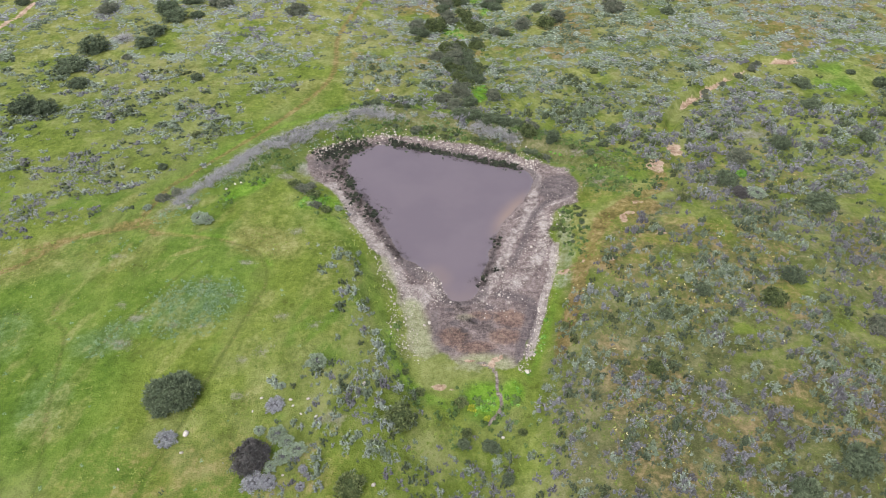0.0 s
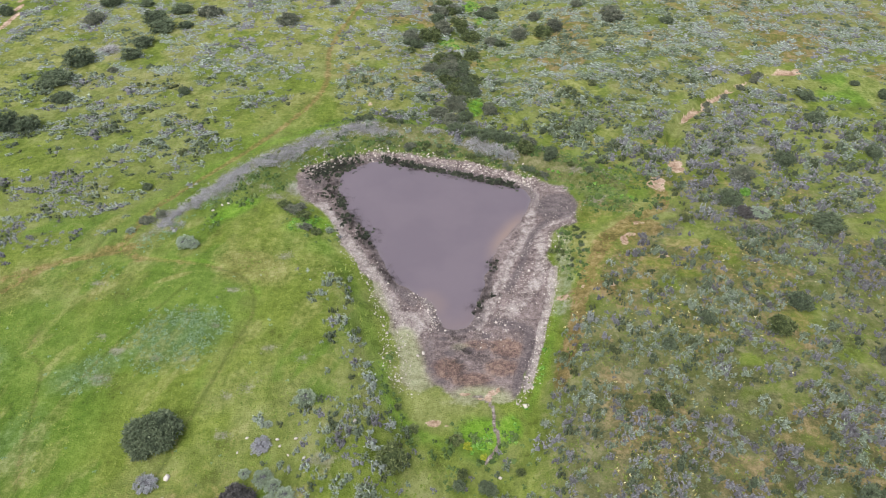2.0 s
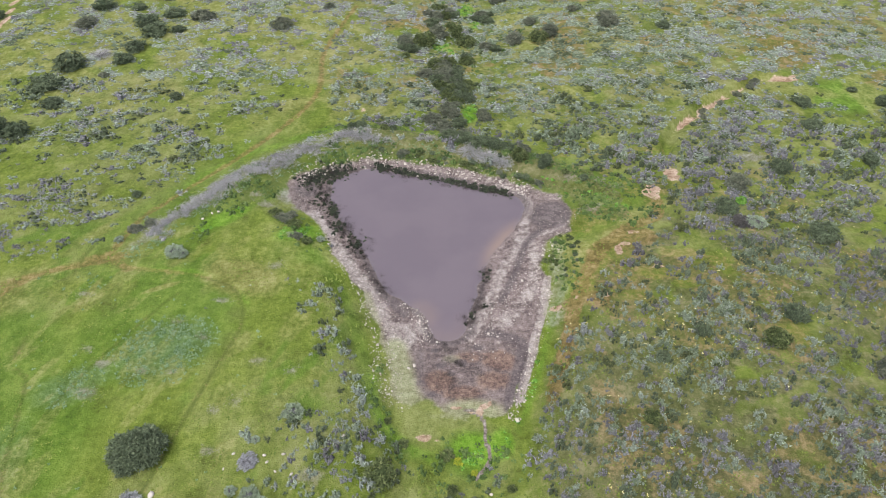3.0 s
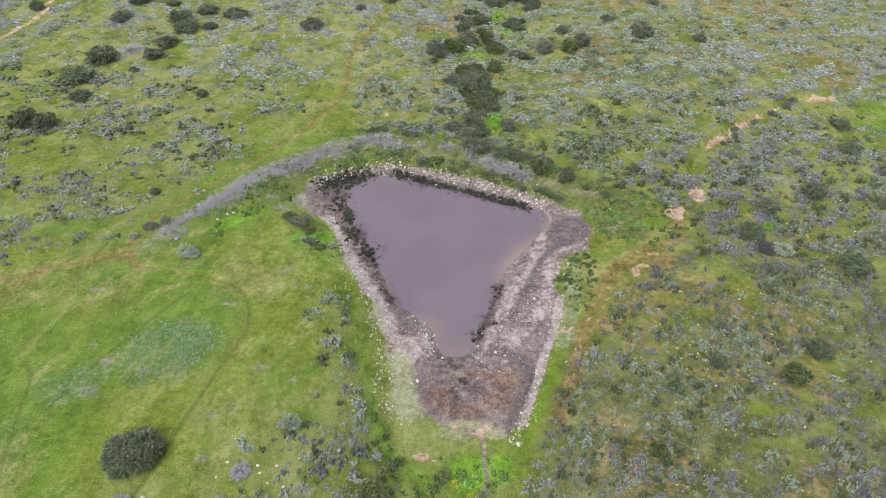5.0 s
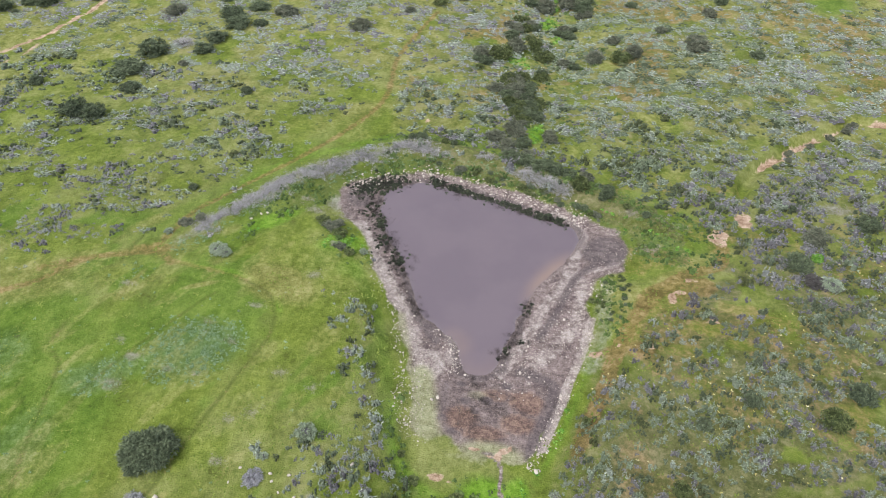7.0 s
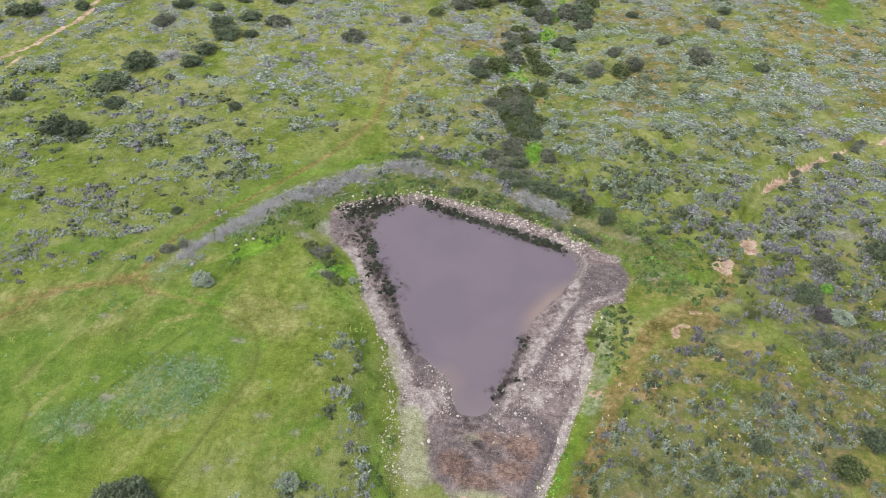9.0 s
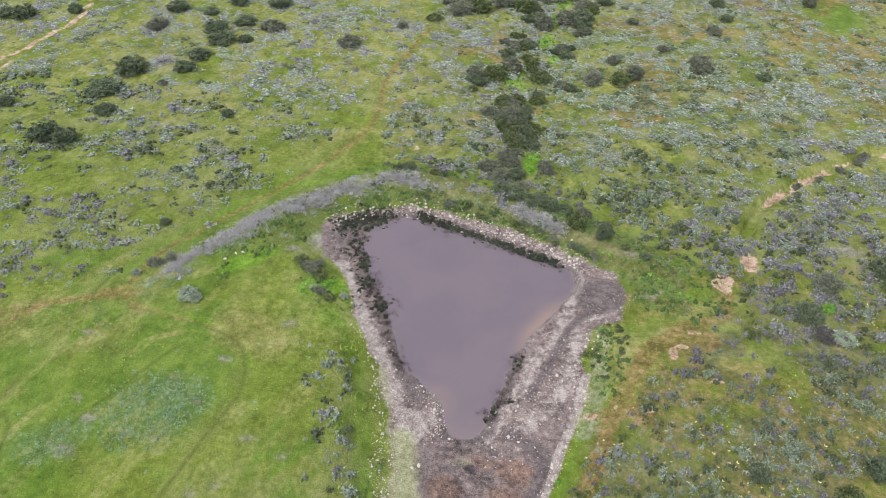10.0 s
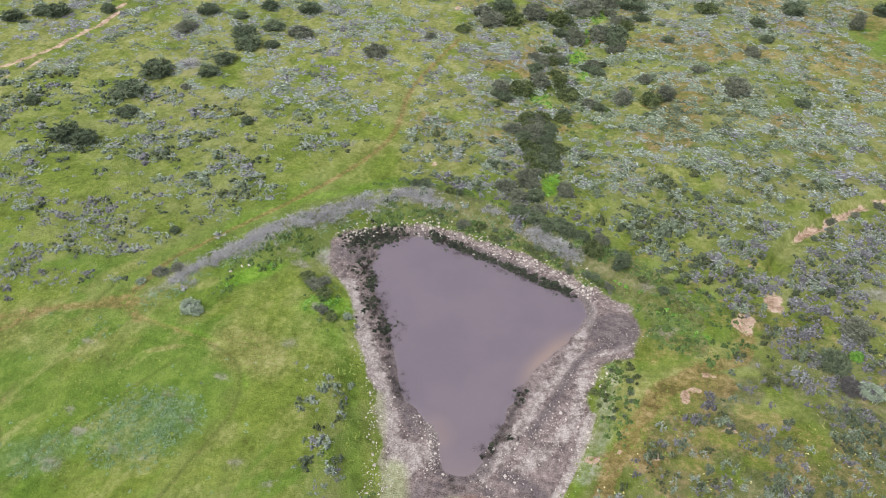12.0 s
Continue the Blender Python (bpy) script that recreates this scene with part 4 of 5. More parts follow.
def build_sage():
    rng = np.random.default_rng(11)
    x, y = scatter_points(rng, (-100, 12), (96, 160), 0.6, lambda a, b: shrub_cover(a, b) * np.where(b > 98, 1.2, 1.3))
    inner = (x > -0.56 * y - 31) & (x < 0.5 * y + 28)
    x, y = x[inner], y[inner]
    z = terrain(x, y)
    wide = np.clip(0.36 + rng.gamma(1.8, 0.26, len(x)), 0.36, 1.8) * (1.12 + 0.34 * step(62, 84, y)) * np.where((x < -16) & (y < 54), 0.38, 1)
    high = wide * rng.uniform(0.5, 0.85, len(x)) * np.where((x < -12) | (y > 84), 0.56, 1.1)
    drift = value_noise(x, y, 16, 91, 2)
    # distant bushes tint paler, partly their own colour, partly painted distance haze
    far = step(68, 96, y)
    pale_tint = np.clip(0.46 + (drift - 0.5) * 0.7 + rng.normal(0, 0.18, len(x)), 0, 0.98)
    kind = rng.uniform(size=len(x)) + (drift - 0.5) * 0.8
    pale_tint = np.where(rng.uniform(size=len(x)) < 0.16, np.clip(rng.normal(0.76, 0.06, len(x)), 0, 0.98), pale_tint)
    dusky_kind = np.clip(np.where(kind < 0.36, rng.normal(0.07, 0.06, len(x)), np.where(kind < 0.84, rng.normal(0.76, 0.1, len(x)), rng.normal(0.55, 0.1, len(x)))), 0, 0.98)
    tint = np.where(rng.uniform(size=len(x)) < np.maximum(far, 0.75 * (x < -3)), pale_tint, dusky_kind)
    turn = np.where(y > 62, rng.normal(0, 0.35, len(x)) + np.pi * rng.integers(0, 2, len(x)), rng.uniform(0, 6.28, len(x)))
    places = np.stack([x, y, z - 0.03, turn, wide, high], -1)
    # the bushes on the near slopes beside the pond stand singly
    single = np.flatnonzero((x > 9) & (x < 27) & (y > 28) & (y < 66))[:280]
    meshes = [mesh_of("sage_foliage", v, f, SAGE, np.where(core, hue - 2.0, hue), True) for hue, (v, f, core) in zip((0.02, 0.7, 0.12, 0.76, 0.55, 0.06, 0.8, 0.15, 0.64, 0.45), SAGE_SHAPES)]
    stems = mesh_of("sage_stems", *joined([tube([(0, 0, -0.05), (0.1 * math.cos(a), 0.1 * math.sin(a), 0.2)], [0.03, 0.015], 4) for a in (0, 1.6, 3.1, 4.7)]), BARK)
    for n, i in enumerate(single):
        bush = tagged(new("sagebrush"), "rounded grey-green sage bush on the grassy slope", "shrub", "sage bushes beside the pond")
        part("foliage", meshes[n % 10], bush)
        part("stems", stems, bush)
        px, py, pz, turn, w, h = places[i]
        bush.matrix_world = pose(px, py, pz, 0, 0, math.degrees(turn)) @ Matrix.Diagonal((w, w, h, 1))
    rest = np.ones(len(x), bool)
    rest[single] = False
    rest_far = rest & (y > 98)
    rest &= ~rest_far
    for where, shapes, label in ((rest & (y < 62), SAGE_SHAPES, "scrub of small lavender-grey and grey-green sage bushes"),
                                 (rest & (y >= 62), [tufted_shape(20 + k, 18, 4, 0.125, 3, 0.2, 4, 1.3) for k in range(8)], "scrub of pale grey-green sage bushes in grass"),
                                 (rest_far, [tufted_shape(40 + k, 9, 3, 0.16, 3, 0.28, 5, 1.4, 1) for k in range(6)], "wide distant scrub of pale grey-green sage bushes")):
        tagged(scattered("sage_scrub", shapes, places[where], SAGE, tint[where], True), label, "shrubs", kind="stuff")


build_sage()


def crown_mesh(name, seed, material, lobes, leaves, size, squash=0.62, tints=(0.2, 1.0)):
    """A full uneven crown of unit width, made of leafy lobes with gaps between them."""
    rng = np.random.default_rng(seed)
    u = rng.normal(size=(lobes, 3))
    u[:, 2] = np.abs(u[:, 2]) - 0.15
    u /= np.linalg.norm(u, axis=1, keepdims=True)
    lop = 1 + 0.14 * np.sin(2 * np.arctan2(u[:, 1], u[:, 0]) + seed) * rng.uniform(0.4, 1.0, lobes)
    centres = u * (0.39, 0.39, squash * 0.64) * rng.uniform(0.72, 1.1, (lobes, 1)) * lop[:, None] + (0, 0, squash * 0.36)
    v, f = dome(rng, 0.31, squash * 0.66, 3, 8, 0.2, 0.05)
    # the dome's tone is set lowest, darkening the gaps between lobes like shade
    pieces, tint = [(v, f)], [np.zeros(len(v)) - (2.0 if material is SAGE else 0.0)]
    feet, aims, shade = [], [], []
    for c in centres:
        r = rng.uniform(0.055, 0.11)
        w = rng.normal(size=(leaves, 3))
        w[:, 2] += 0.5
        w /= np.linalg.norm(w, axis=1, keepdims=True)
        feet.append(c + w * r * rng.uniform(0.35, 1.0, (leaves, 1)))
        aims.append(w + rng.normal(0, 0.35, (leaves, 3)))
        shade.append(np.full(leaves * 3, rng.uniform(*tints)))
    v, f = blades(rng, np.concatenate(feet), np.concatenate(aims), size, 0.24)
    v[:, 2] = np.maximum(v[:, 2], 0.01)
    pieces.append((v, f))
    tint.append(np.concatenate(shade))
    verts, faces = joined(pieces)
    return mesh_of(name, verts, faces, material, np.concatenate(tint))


def bare_crown_mesh(name, seed, stalks=1400):
    """A leafless crown of unit width: thin forking stalks that fan out from the foot."""
    rng = np.random.default_rng(seed)
    u = rng.normal(size=(stalks, 3))
    u[:, 2] = np.abs(u[:, 2]) * 0.8 + 0.1
    u /= np.linalg.norm(u, axis=1, keepdims=True)
    start = u * (0.3, 0.3, 0.3) * rng.uniform(0.1, 1.2, (stalks, 1))
    v, f = blades(rng, start, u + rng.normal(0, 0.5, (stalks, 3)), 0.17, 0.03)
    v[:, 2] = np.maximum(v[:, 2], 0.0)
    return mesh_of(name, v, [f], ASH_TWIG, np.repeat(rng.uniform(0, 0.8, stalks), 3))


def trunk_mesh(seed):
    rng = np.random.default_rng(seed)
    pieces = [tube([(0, 0, -0.06), (0.01, 0.01, 0.1), (0.0, 0.02, 0.22)], [0.04, 0.03, 0.022], 6)]
    for k in range(5):
        a = k * 1.26 + rng.uniform(-0.3, 0.3)
        d = np.array([math.cos(a), math.sin(a), 0])
        pieces.append(tube([(0, 0, 0.04), d * 0.12 + (0, 0, 0.18), d * 0.26 + (0, 0, 0.34)], [0.022, 0.014, 0.006], 5))
    return mesh_of("trunk", *joined(pieces), BARK)


def bush_kind(name, label, category, material, seed, lobes, leaves, size, squash=0.62, tints=(0.2, 1.0)):
    """A bush of unit width, kept as the pattern for its copies."""
    ob = tagged(new(name), label, category, "bushes on the scrubland")
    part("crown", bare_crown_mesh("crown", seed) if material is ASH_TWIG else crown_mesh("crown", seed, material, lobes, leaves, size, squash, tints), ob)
    part("trunk", trunk_mesh(seed), ob)
    return ob


PATTERNS = {
    "lone": bush_kind("evergreen_bush", "large round dark green evergreen bush standing alone in the meadow", "bush", DARK_LEAF, 3, 190, 70, 0.05, 0.6),
    "dark": bush_kind("evergreen_bush", "dark green evergreen bush with a dense crown", "bush", DARK_LEAF, 5, 58, 30, 0.085),
    "dark2": bush_kind("evergreen_bush", "dark green spreading evergreen bush amid sage", "bush", DARK_LEAF, 8, 58, 30, 0.085, 0.5),
    "olive": bush_kind("olive_bush", "olive green leafy bush amid the scrub", "bush", OLIVE_LEAF, 13, 58, 30, 0.085),
    "dull": bush_kind("grey_brown_bush", "grey-brown half-dry twiggy bush", "bush", DULL_LEAF, 17, 58, 30, 0.08),
    "mauve": bush_kind("dusky_bush", "dusky purple-brown twiggy bush among pale sage", "bush", MAUVE_LEAF, 18, 130, 60, 0.055),
    "ash": bush_kind("dead_bush", "bleached grey leafless bush", "bush", ASH_TWIG, 19, 36, 80, 0.04, 0.5),
    "lime": bush_kind("lime_bush", "bright lime-green fresh leafy bush", "bush", LIME_LEAF, 23, 40, 40, 0.08),
    "yellow": bush_kind("mustard_plant", "yellow-green flowering weed by the creek", "bush", MUSTARD, 25, 30, 40, 0.09),
    "red": bush_kind("red_bush", "small crimson-leaved bush by the far channel", "bush", RED_LEAF, 31, 30, 36, 0.08),
    "sage": bush_kind("tall_sage_bush", "tall pale grey-green sage bush", "bush", SAGE, 29, 60, 40, 0.07, 0.5, (0.5, 0.64)),
    "lavender": bush_kind("tall_sage_bush", "tall lavender-grey sage bush in bloom", "bush", SAGE, 33, 60, 40, 0.07, 0.5, (0.12, 0.22)),
}
# copies multiply by the pattern's own scale, so the patterns stay at scale one until the end
def plant_all(groups):
    rng = random.Random(4)
    first = {}
    for rows in groups:
        for x, y, w, h, kind in rows:
            m = pose(x, y, ground_z(x, y) - 0.04 * w, 0, 0, rng.uniform(0, 360)) @ Matrix.Diagonal((w, w, max(h, w * 0.52), 1))
            if kind in first:
                copy_thing(PATTERNS[kind], m)
            else:
                first[kind] = m
    for kind, m in first.items():
        PATTERNS[kind].matrix_basis = m


CREEKSIDE = [(3.1, 34.0, 0.9, 0.7, "yellow"), (4.4, 33.2, 0.7, 0.5, "yellow"), (2.1, 34.5, 1.4, 0.9, "olive"), (-1.6, 35.4, 1.2, 0.8, "olive"), (-3.0, 37.6, 0.9, 0.6, "olive"), (2.6, 31.4, 1.1, 0.9, "olive"), (4.4, 30.4, 1.3, 1.0, "dark"), (5.9, 27.4, 1.3, 0.9, "dark"), (7.4, 31.6, 0.9, 0.7, "olive"),
             (38.4, 87.4, 1.2, 0.8, "dull"), (41.9, 91.2, 1.3, 0.9, "dull"), (45.1, 93.9, 1.5, 1.0, "dull"), (47.8, 96.1, 1.6, 1.1, "dull"), (36.3, 85.4, 1.0, 0.7, "dark"), (14.0, 73.6, 1.2, 0.9, "dark"),
             (16.8, 72.6, 1.1, 0.8, "olive"), (18.9, 71.4, 1.3, 0.9, "dark"), (12.9, 57.9, 0.9, 0.6, "olive")]
SHORE = [(-16.6, 64.0, 2.3, 1.0, "dull"), (-15.2, 63.2, 1.9, 0.9, "olive"), (-14.5, 60.7, 1.6, 0.8, "dull"), (-13.3, 60.1, 1.4, 0.7, "olive"), (-17.6, 65.0, 1.8, 0.8, "olive"), (-15.9, 65.0, 1.7, 0.7, "dull"),
         (-26.8, 57.4, 2.4, 1.3, "sage"), (-25.9, 57.1, 1.5, 0.9, "sage"), (-32.3, 61.3, 1.9, 0.8, "dull"), (-31.0, 62.3, 1.7, 0.8, "dull"), (-33.6, 59.6, 1.2, 0.8, "sage"), (15.3, 149.6, 1.3, 1.2, "red"), (-11.9, 61.0, 1.1, 0.8, "sage")]
NEAR = [(-22.6, 33.4, 4.8, 3.0, "lone"), (-14.6, 27.6, 3.2, 2.6, "mauve"), (-6.6, 25.3, 2.7, 2.0, "olive"), (-3.2, 31.8, 3.0, 1.6, "olive"), (33.6, 27.8, 3.4, 2.2, "dark"),
        (28.2, 25.2, 2.7, 2.0, "dark"), (19.4, 36.9, 1.8, 1.6, "olive"), (32.5, 45.0, 2.9, 2.2, "olive"), (35.5, 48.0, 2.8, 1.7, "dark"), (26.1, 46.2, 1.7, 1.3, "dark"),
        (21.8, 43.3, 1.5, 1.2, "dark"), (12.3, 43.0, 1.0, 0.9, "olive"), (41.1, 41.5, 2.4, 2.2, "dull"), (-22.0, 29.4, 2.0, 1.2, "lavender"), (-13.0, 29.8, 1.9, 1.2, "sage"), (-12.1, 29.1, 1.5, 1.0, "sage"), (-11.1, 28.5, 1.6, 1.0, "sage"), (-12.2, 27.8, 1.7, 1.1, "sage"), (-14.5, 30.2, 1.1, 0.8, "sage"), (-13.0, 26.9, 1.2, 0.8, "sage"), (-14.1, 25.7, 2.0, 1.1, "lavender"), (-12.9, 25.6, 1.6, 1.0, "lavender"), (-10.4, 26.8, 0.9, 0.6, "lavender"), (-10.4, 25.3, 0.9, 0.6, "lavender"), (-13.5, 34.6, 0.9, 0.6, "sage"), (-10.8, 37.2, 2.1, 1.4, "sage"), (-13.7, 32.7, 1.9, 1.0, "lavender"),
        (2.3, 30.3, 1.2, 1.0, "dark"), (4.8, 30.2, 1.4, 1.1, "dark")]
EAST = [(44.2, 74.2, 3.2, 2.3, "dark"), (37.3, 70.2, 3.7, 2.4, "dull"), (34.3, 65.3, 3.4, 2.0, "dark"), (36.6, 66.8, 1.5, 1.2, "lime"), (36.8, 62.4, 2.6, 1.7, "sage"), (35.2, 62.6, 2.2, 1.3, "mauve"), (43.3, 60.2, 4.0, 2.3, "dark"),
        (56.3, 75.9, 2.3, 1.9, "dark"), (52.5, 85.0, 3.5, 1.7, "dark2"), (53.9, 91.5, 3.3, 1.6, "dark2"), (62.9, 95.5, 1.7, 0.8, "dark"), (65.7, 91.5, 2.9, 2.1, "dark"), (29.8, 118.4, 2.9, 2.0, "dull"),
        (14.8, 75.7, 1.8, 1.5, "dark"), (11.4, 76.0, 1.9, 1.8, "olive"), (39.4, 90.4, 1.8, 1.2, "dull"), (49.2, 97.9, 2.0, 1.5, "dull")]
WEST_NEAR = [(-58.2, 82.0, 5.2, 3.5, "dark2"), (-55.0, 81.6, 3.7, 2.6, "dark"), (-37.2, 92.0, 2.0, 1.6, "dark"), (-34.5, 67.9, 1.4, 0.9, "dark"), (-57.2, 94.9, 5.9, 2.8, "dark2"), (-54.1, 89.7, 3.4, 1.3, "dark2"),
             (-56.0, 101.0, 5.2, 3.6, "dark"), (-52.9, 105.0, 5.0, 2.6, "ash"), (-48.7, 103.4, 3.8, 2.3, "dark2"), (-48.4, 107.8, 4.5, 1.6, "dark2"), (-68.5, 88.8, 2.7, 1.6, "dark"), (-49.9, 98.4, 1.8, 1.0, "dull")]
WEST_FAR = [(-49.1, 116.7, 4.7, 2.6, "dark"), (-46.9, 113.6, 5.4, 2.2, "dark2"), (-43.3, 114.5, 2.8, 1.5, "dark"), (-59.1, 123.4, 4.4, 2.6, "dark"), (-59.5, 116.4, 4.3, 2.2, "dull"), (-52.7, 123.0, 3.0, 1.9, "dark2"),
            (-49.5, 127.9, 3.5, 2.1, "dark"), (-45.6, 120.7, 4.4, 2.2, "dark2"), (-40.3, 119.7, 4.7, 2.4, "dull"), (-42.2, 128.6, 4.3, 2.7, "dark"), (-26.1, 116.2, 4.0, 2.8, "dull"), (-18.9, 124.2, 2.4, 1.3, "dull"),
            (-76.0, 119.0, 3.0, 2.2, "dark"), (-83.5, 115.6, 4.7, 2.9, "dark"), (-86.1, 115.3, 4.3, 2.7, "dark2"), (-89.7, 111.9, 3.8, 2.4, "dark"), (-86.8, 111.0, 1.6, 0.9, "dark")]
CHANNEL = [(-10.4, 82.3, 1.5, 1.3, "dark"), (-9.2, 82.4, 1.9, 1.6, "dark"), (-6.0, 81.8, 1.4, 1.1, "olive"), (-4.9, 81.9, 1.2, 1.1, "dark"), (2.6, 79.6, 2.4, 1.8, "dark"), (4.2, 79.0, 2.8, 1.9, "dark"),
           (6.2, 78.4, 2.8, 1.9, "dark2"), (8.2, 78.0, 2.8, 1.9, "dark"), (9.9, 77.4, 2.4, 1.7, "dark"), (11.3, 75.2, 2.4, 2.1, "olive"), (12.3, 78.6, 2.2, 1.5, "dull"), (14.5, 74.2, 1.9, 1.5, "dark"), (7.2, 80.4, 2.4, 1.6, "dark"),
           (0.2, 86.2, 3.0, 1.9, "dull"), (2.0, 84.2, 3.2, 2.0, "dull"), (2.8, 87.6, 2.8, 1.9, "dull"), (3.9, 85.0, 2.6, 1.8, "dark"), (4.6, 82.2, 2.8, 1.8, "dull"), (2.2, 81.4, 2.6, 1.6, "dull"), (7.4, 87.0, 2.6, 2.2, "dull")]
COPSE = [(2.1, 103.8, 2.4, 1.7, "dull"), (4.0, 102.2, 2.4, 1.7, "dark"), (3.8, 98.0, 2.7, 2.0, "dark"), (5.4, 97.4, 2.4, 1.7, "olive"), (3.4, 93.4, 2.7, 2.0, "dark"), (5.4, 93.2, 2.5, 1.9, "dark"), (4.3, 90.4, 2.2, 1.5, "dark"),
         (6.1, 90.6, 1.9, 1.4, "olive"), (2.3, 98.8, 2.2, 1.5, "dull"), (4.7, 95.4, 2.5, 2.0, "dark"), (2.9, 95.8, 2.2, 1.7, "olive"), (3.9, 100.2, 2.4, 1.9, "dark"), (6.2, 113.0, 2.5, 1.6, "olive"), (9.3, 121.4, 3.1, 1.7, "dark"),
         (0.2, 108.6, 2.2, 1.4, "dull"), (9.0, 111.2, 2.7, 1.7, "dull"), (6.0, 119.0, 2.7, 1.7, "dull"), (3.8, 116.8, 3.1, 2.0, "olive"), (2.8, 123.9, 2.9, 1.9, "dull")]
CHANNEL_FAR = [(2.0, 99.9, 3.7, 2.4, "dull"), (-1.2, 100.0, 2.9, 1.7, "dull"), (-4.6, 110.7, 3.5, 2.3, "dull"), (-1.5, 111.0, 4.6, 3.2, "olive"), (2.4, 112.1, 4.4, 3.1, "dull"), (1.0, 114.6, 4.0, 2.8, "dull"),
               (5.1, 112.6, 3.2, 1.9, "olive"), (9.0, 119.8, 4.5, 2.6, "dark"), (11.4, 134.6, 5.3, 2.6, "dark"), (9.0, 134.4, 5.1, 3.2, "dull"), (12.0, 132.1, 4.2, 2.3, "dark2"), (5.1, 131.1, 3.9, 3.3, "dull"),
               (13.7, 113.3, 3.8, 2.3, "dull"), (17.8, 113.6, 4.0, 2.3, "olive"), (19.9, 115.2, 3.7, 2.6, "dull"), (10.4, 110.2, 2.1, 1.6, "dark"), (16.9, 120.0, 2.9, 1.6, "dull")]
HEAD = [(-9.6, 132.4, 5.2, 2.9, "dull"), (-6.4, 134.3, 5.1, 3.0, "olive"), (-2.9, 138.1, 5.4, 3.6, "dull"), (1.3, 136.9, 4.7, 3.6, "olive"), (5.8, 143.6, 6.7, 3.6, "dull"), (14.5, 147.0, 5.1, 3.1, "dark"),
        (15.8, 141.8, 3.3, 2.1, "dark"), (12.2, 139.6, 3.3, 2.5, "dull"), (-1.0, 122.8, 2.3, 1.5, "dull"), (0.5, 121.8, 2.9, 1.9, "dull"), (-8.7, 138.8, 4.8, 3.1, "dark"), (9.7, 147.5, 4.6, 2.5, "dull"),
        (30.5, 119.7, 5.0, 3.0, "dull"), (42.9, 151.4, 5.1, 3.1, "dark"), (53.2, 147.9, 3.4, 4.2, "dull"), (36.1, 144.2, 3.5, 2.2, "dark2"), (37.0, 138.1, 2.7, 1.7, "dark"), (25.1, 124.6, 2.4, 1.5, "dull")]
FAR = [(20.5, 134.2, 2.5, 1.4, "dark"), (58.9, 154.8, 3.8, 3.4, "dark"), (27.5, 147.8, 4.7, 2.2, "olive"), (34.0, 132.4, 3.2, 2.0, "dull"), (39.8, 117.6, 2.9, 1.8, "dark2"), (-13.9, 128.3, 3.1, 1.5, "olive"),
       (-11.7, 135.4, 4.3, 2.5, "dull")]


def thicket():
    """The bushes that crowd along the damp channel below the dam."""
    rng = random.Random(12)
    line = rounded([(6.0, 80.5), (4.5, 86.0), (3.8, 93.0), (2.4, 100.0), (0.5, 111.0), (4.5, 121.0), (7.5, 132.0), (8.5, 146.0), (9.0, 158.0)], cuts=8)[10:]
    rows = []
    for k in range(96):
        p = line[rng.randrange(len(line))]
        off = rng.choice((-1, 1)) * rng.uniform(0.2, 2.0 if p[1] < 104 else 5.5)
        w = rng.uniform(1.3, 3.2)
        rows.append((p[0] + off, p[1] + rng.uniform(-1.5, 1.5), w, w * rng.uniform(0.55, 0.8), rng.choice(("dark", "dull", "olive", "dull", "dark2"))))
    return rows


def shore_scrub():
    """Small dark green shrubs that crowd the grassy rim on the pond's east side."""
    rng = random.Random(21)
    rows = []
    for k in range(34):
        a, r = rng.uniform(0, 6.28), math.sqrt(rng.uniform(0, 1))
        w = rng.uniform(0.35, 0.75)
        rows.append((15.0 + 1.7 * r * math.cos(a) + 0.12 * 3.8 * r * math.sin(a), 58.4 + 3.8 * r * math.sin(a), w, w * 0.6, rng.choice(("olive", "olive", "dark"))))
    return rows


def clear_of_greens(rows):
    """Leaves out the bushes that would hide the fresh green pockets of the channel."""
    return [r for r in rows if not any(abs(r[0] - cx) < rx + 0.1 * r[2] and -ry - 0.35 * r[2] < r[1] - cy < ry for cx, cy, rx, ry in CHANNEL_GREENS)]


def dam_brush():
    """Low dark brush on the dam's inner slope, above the stony shore."""
    rng = random.Random(15)
    rows = []
    for k in range(34):
        x = rng.uniform(-9.0, 14.5)
        w = rng.uniform(0.6, 1.35)
        rows.append((x, np.interp(x, CREST[:, 0], CREST[:, 1]) - rng.uniform(1.2, 2.4), w, w * 0.5, rng.choice(("olive", "dull", "dark", "olive"))))
    return rows


plant_all((clear_of_greens(thicket() + CHANNEL + COPSE + CHANNEL_FAR + HEAD), dam_brush(), shore_scrub(), CREEKSIDE, SHORE, NEAR, EAST, WEST_NEAR, WEST_FAR, FAR))


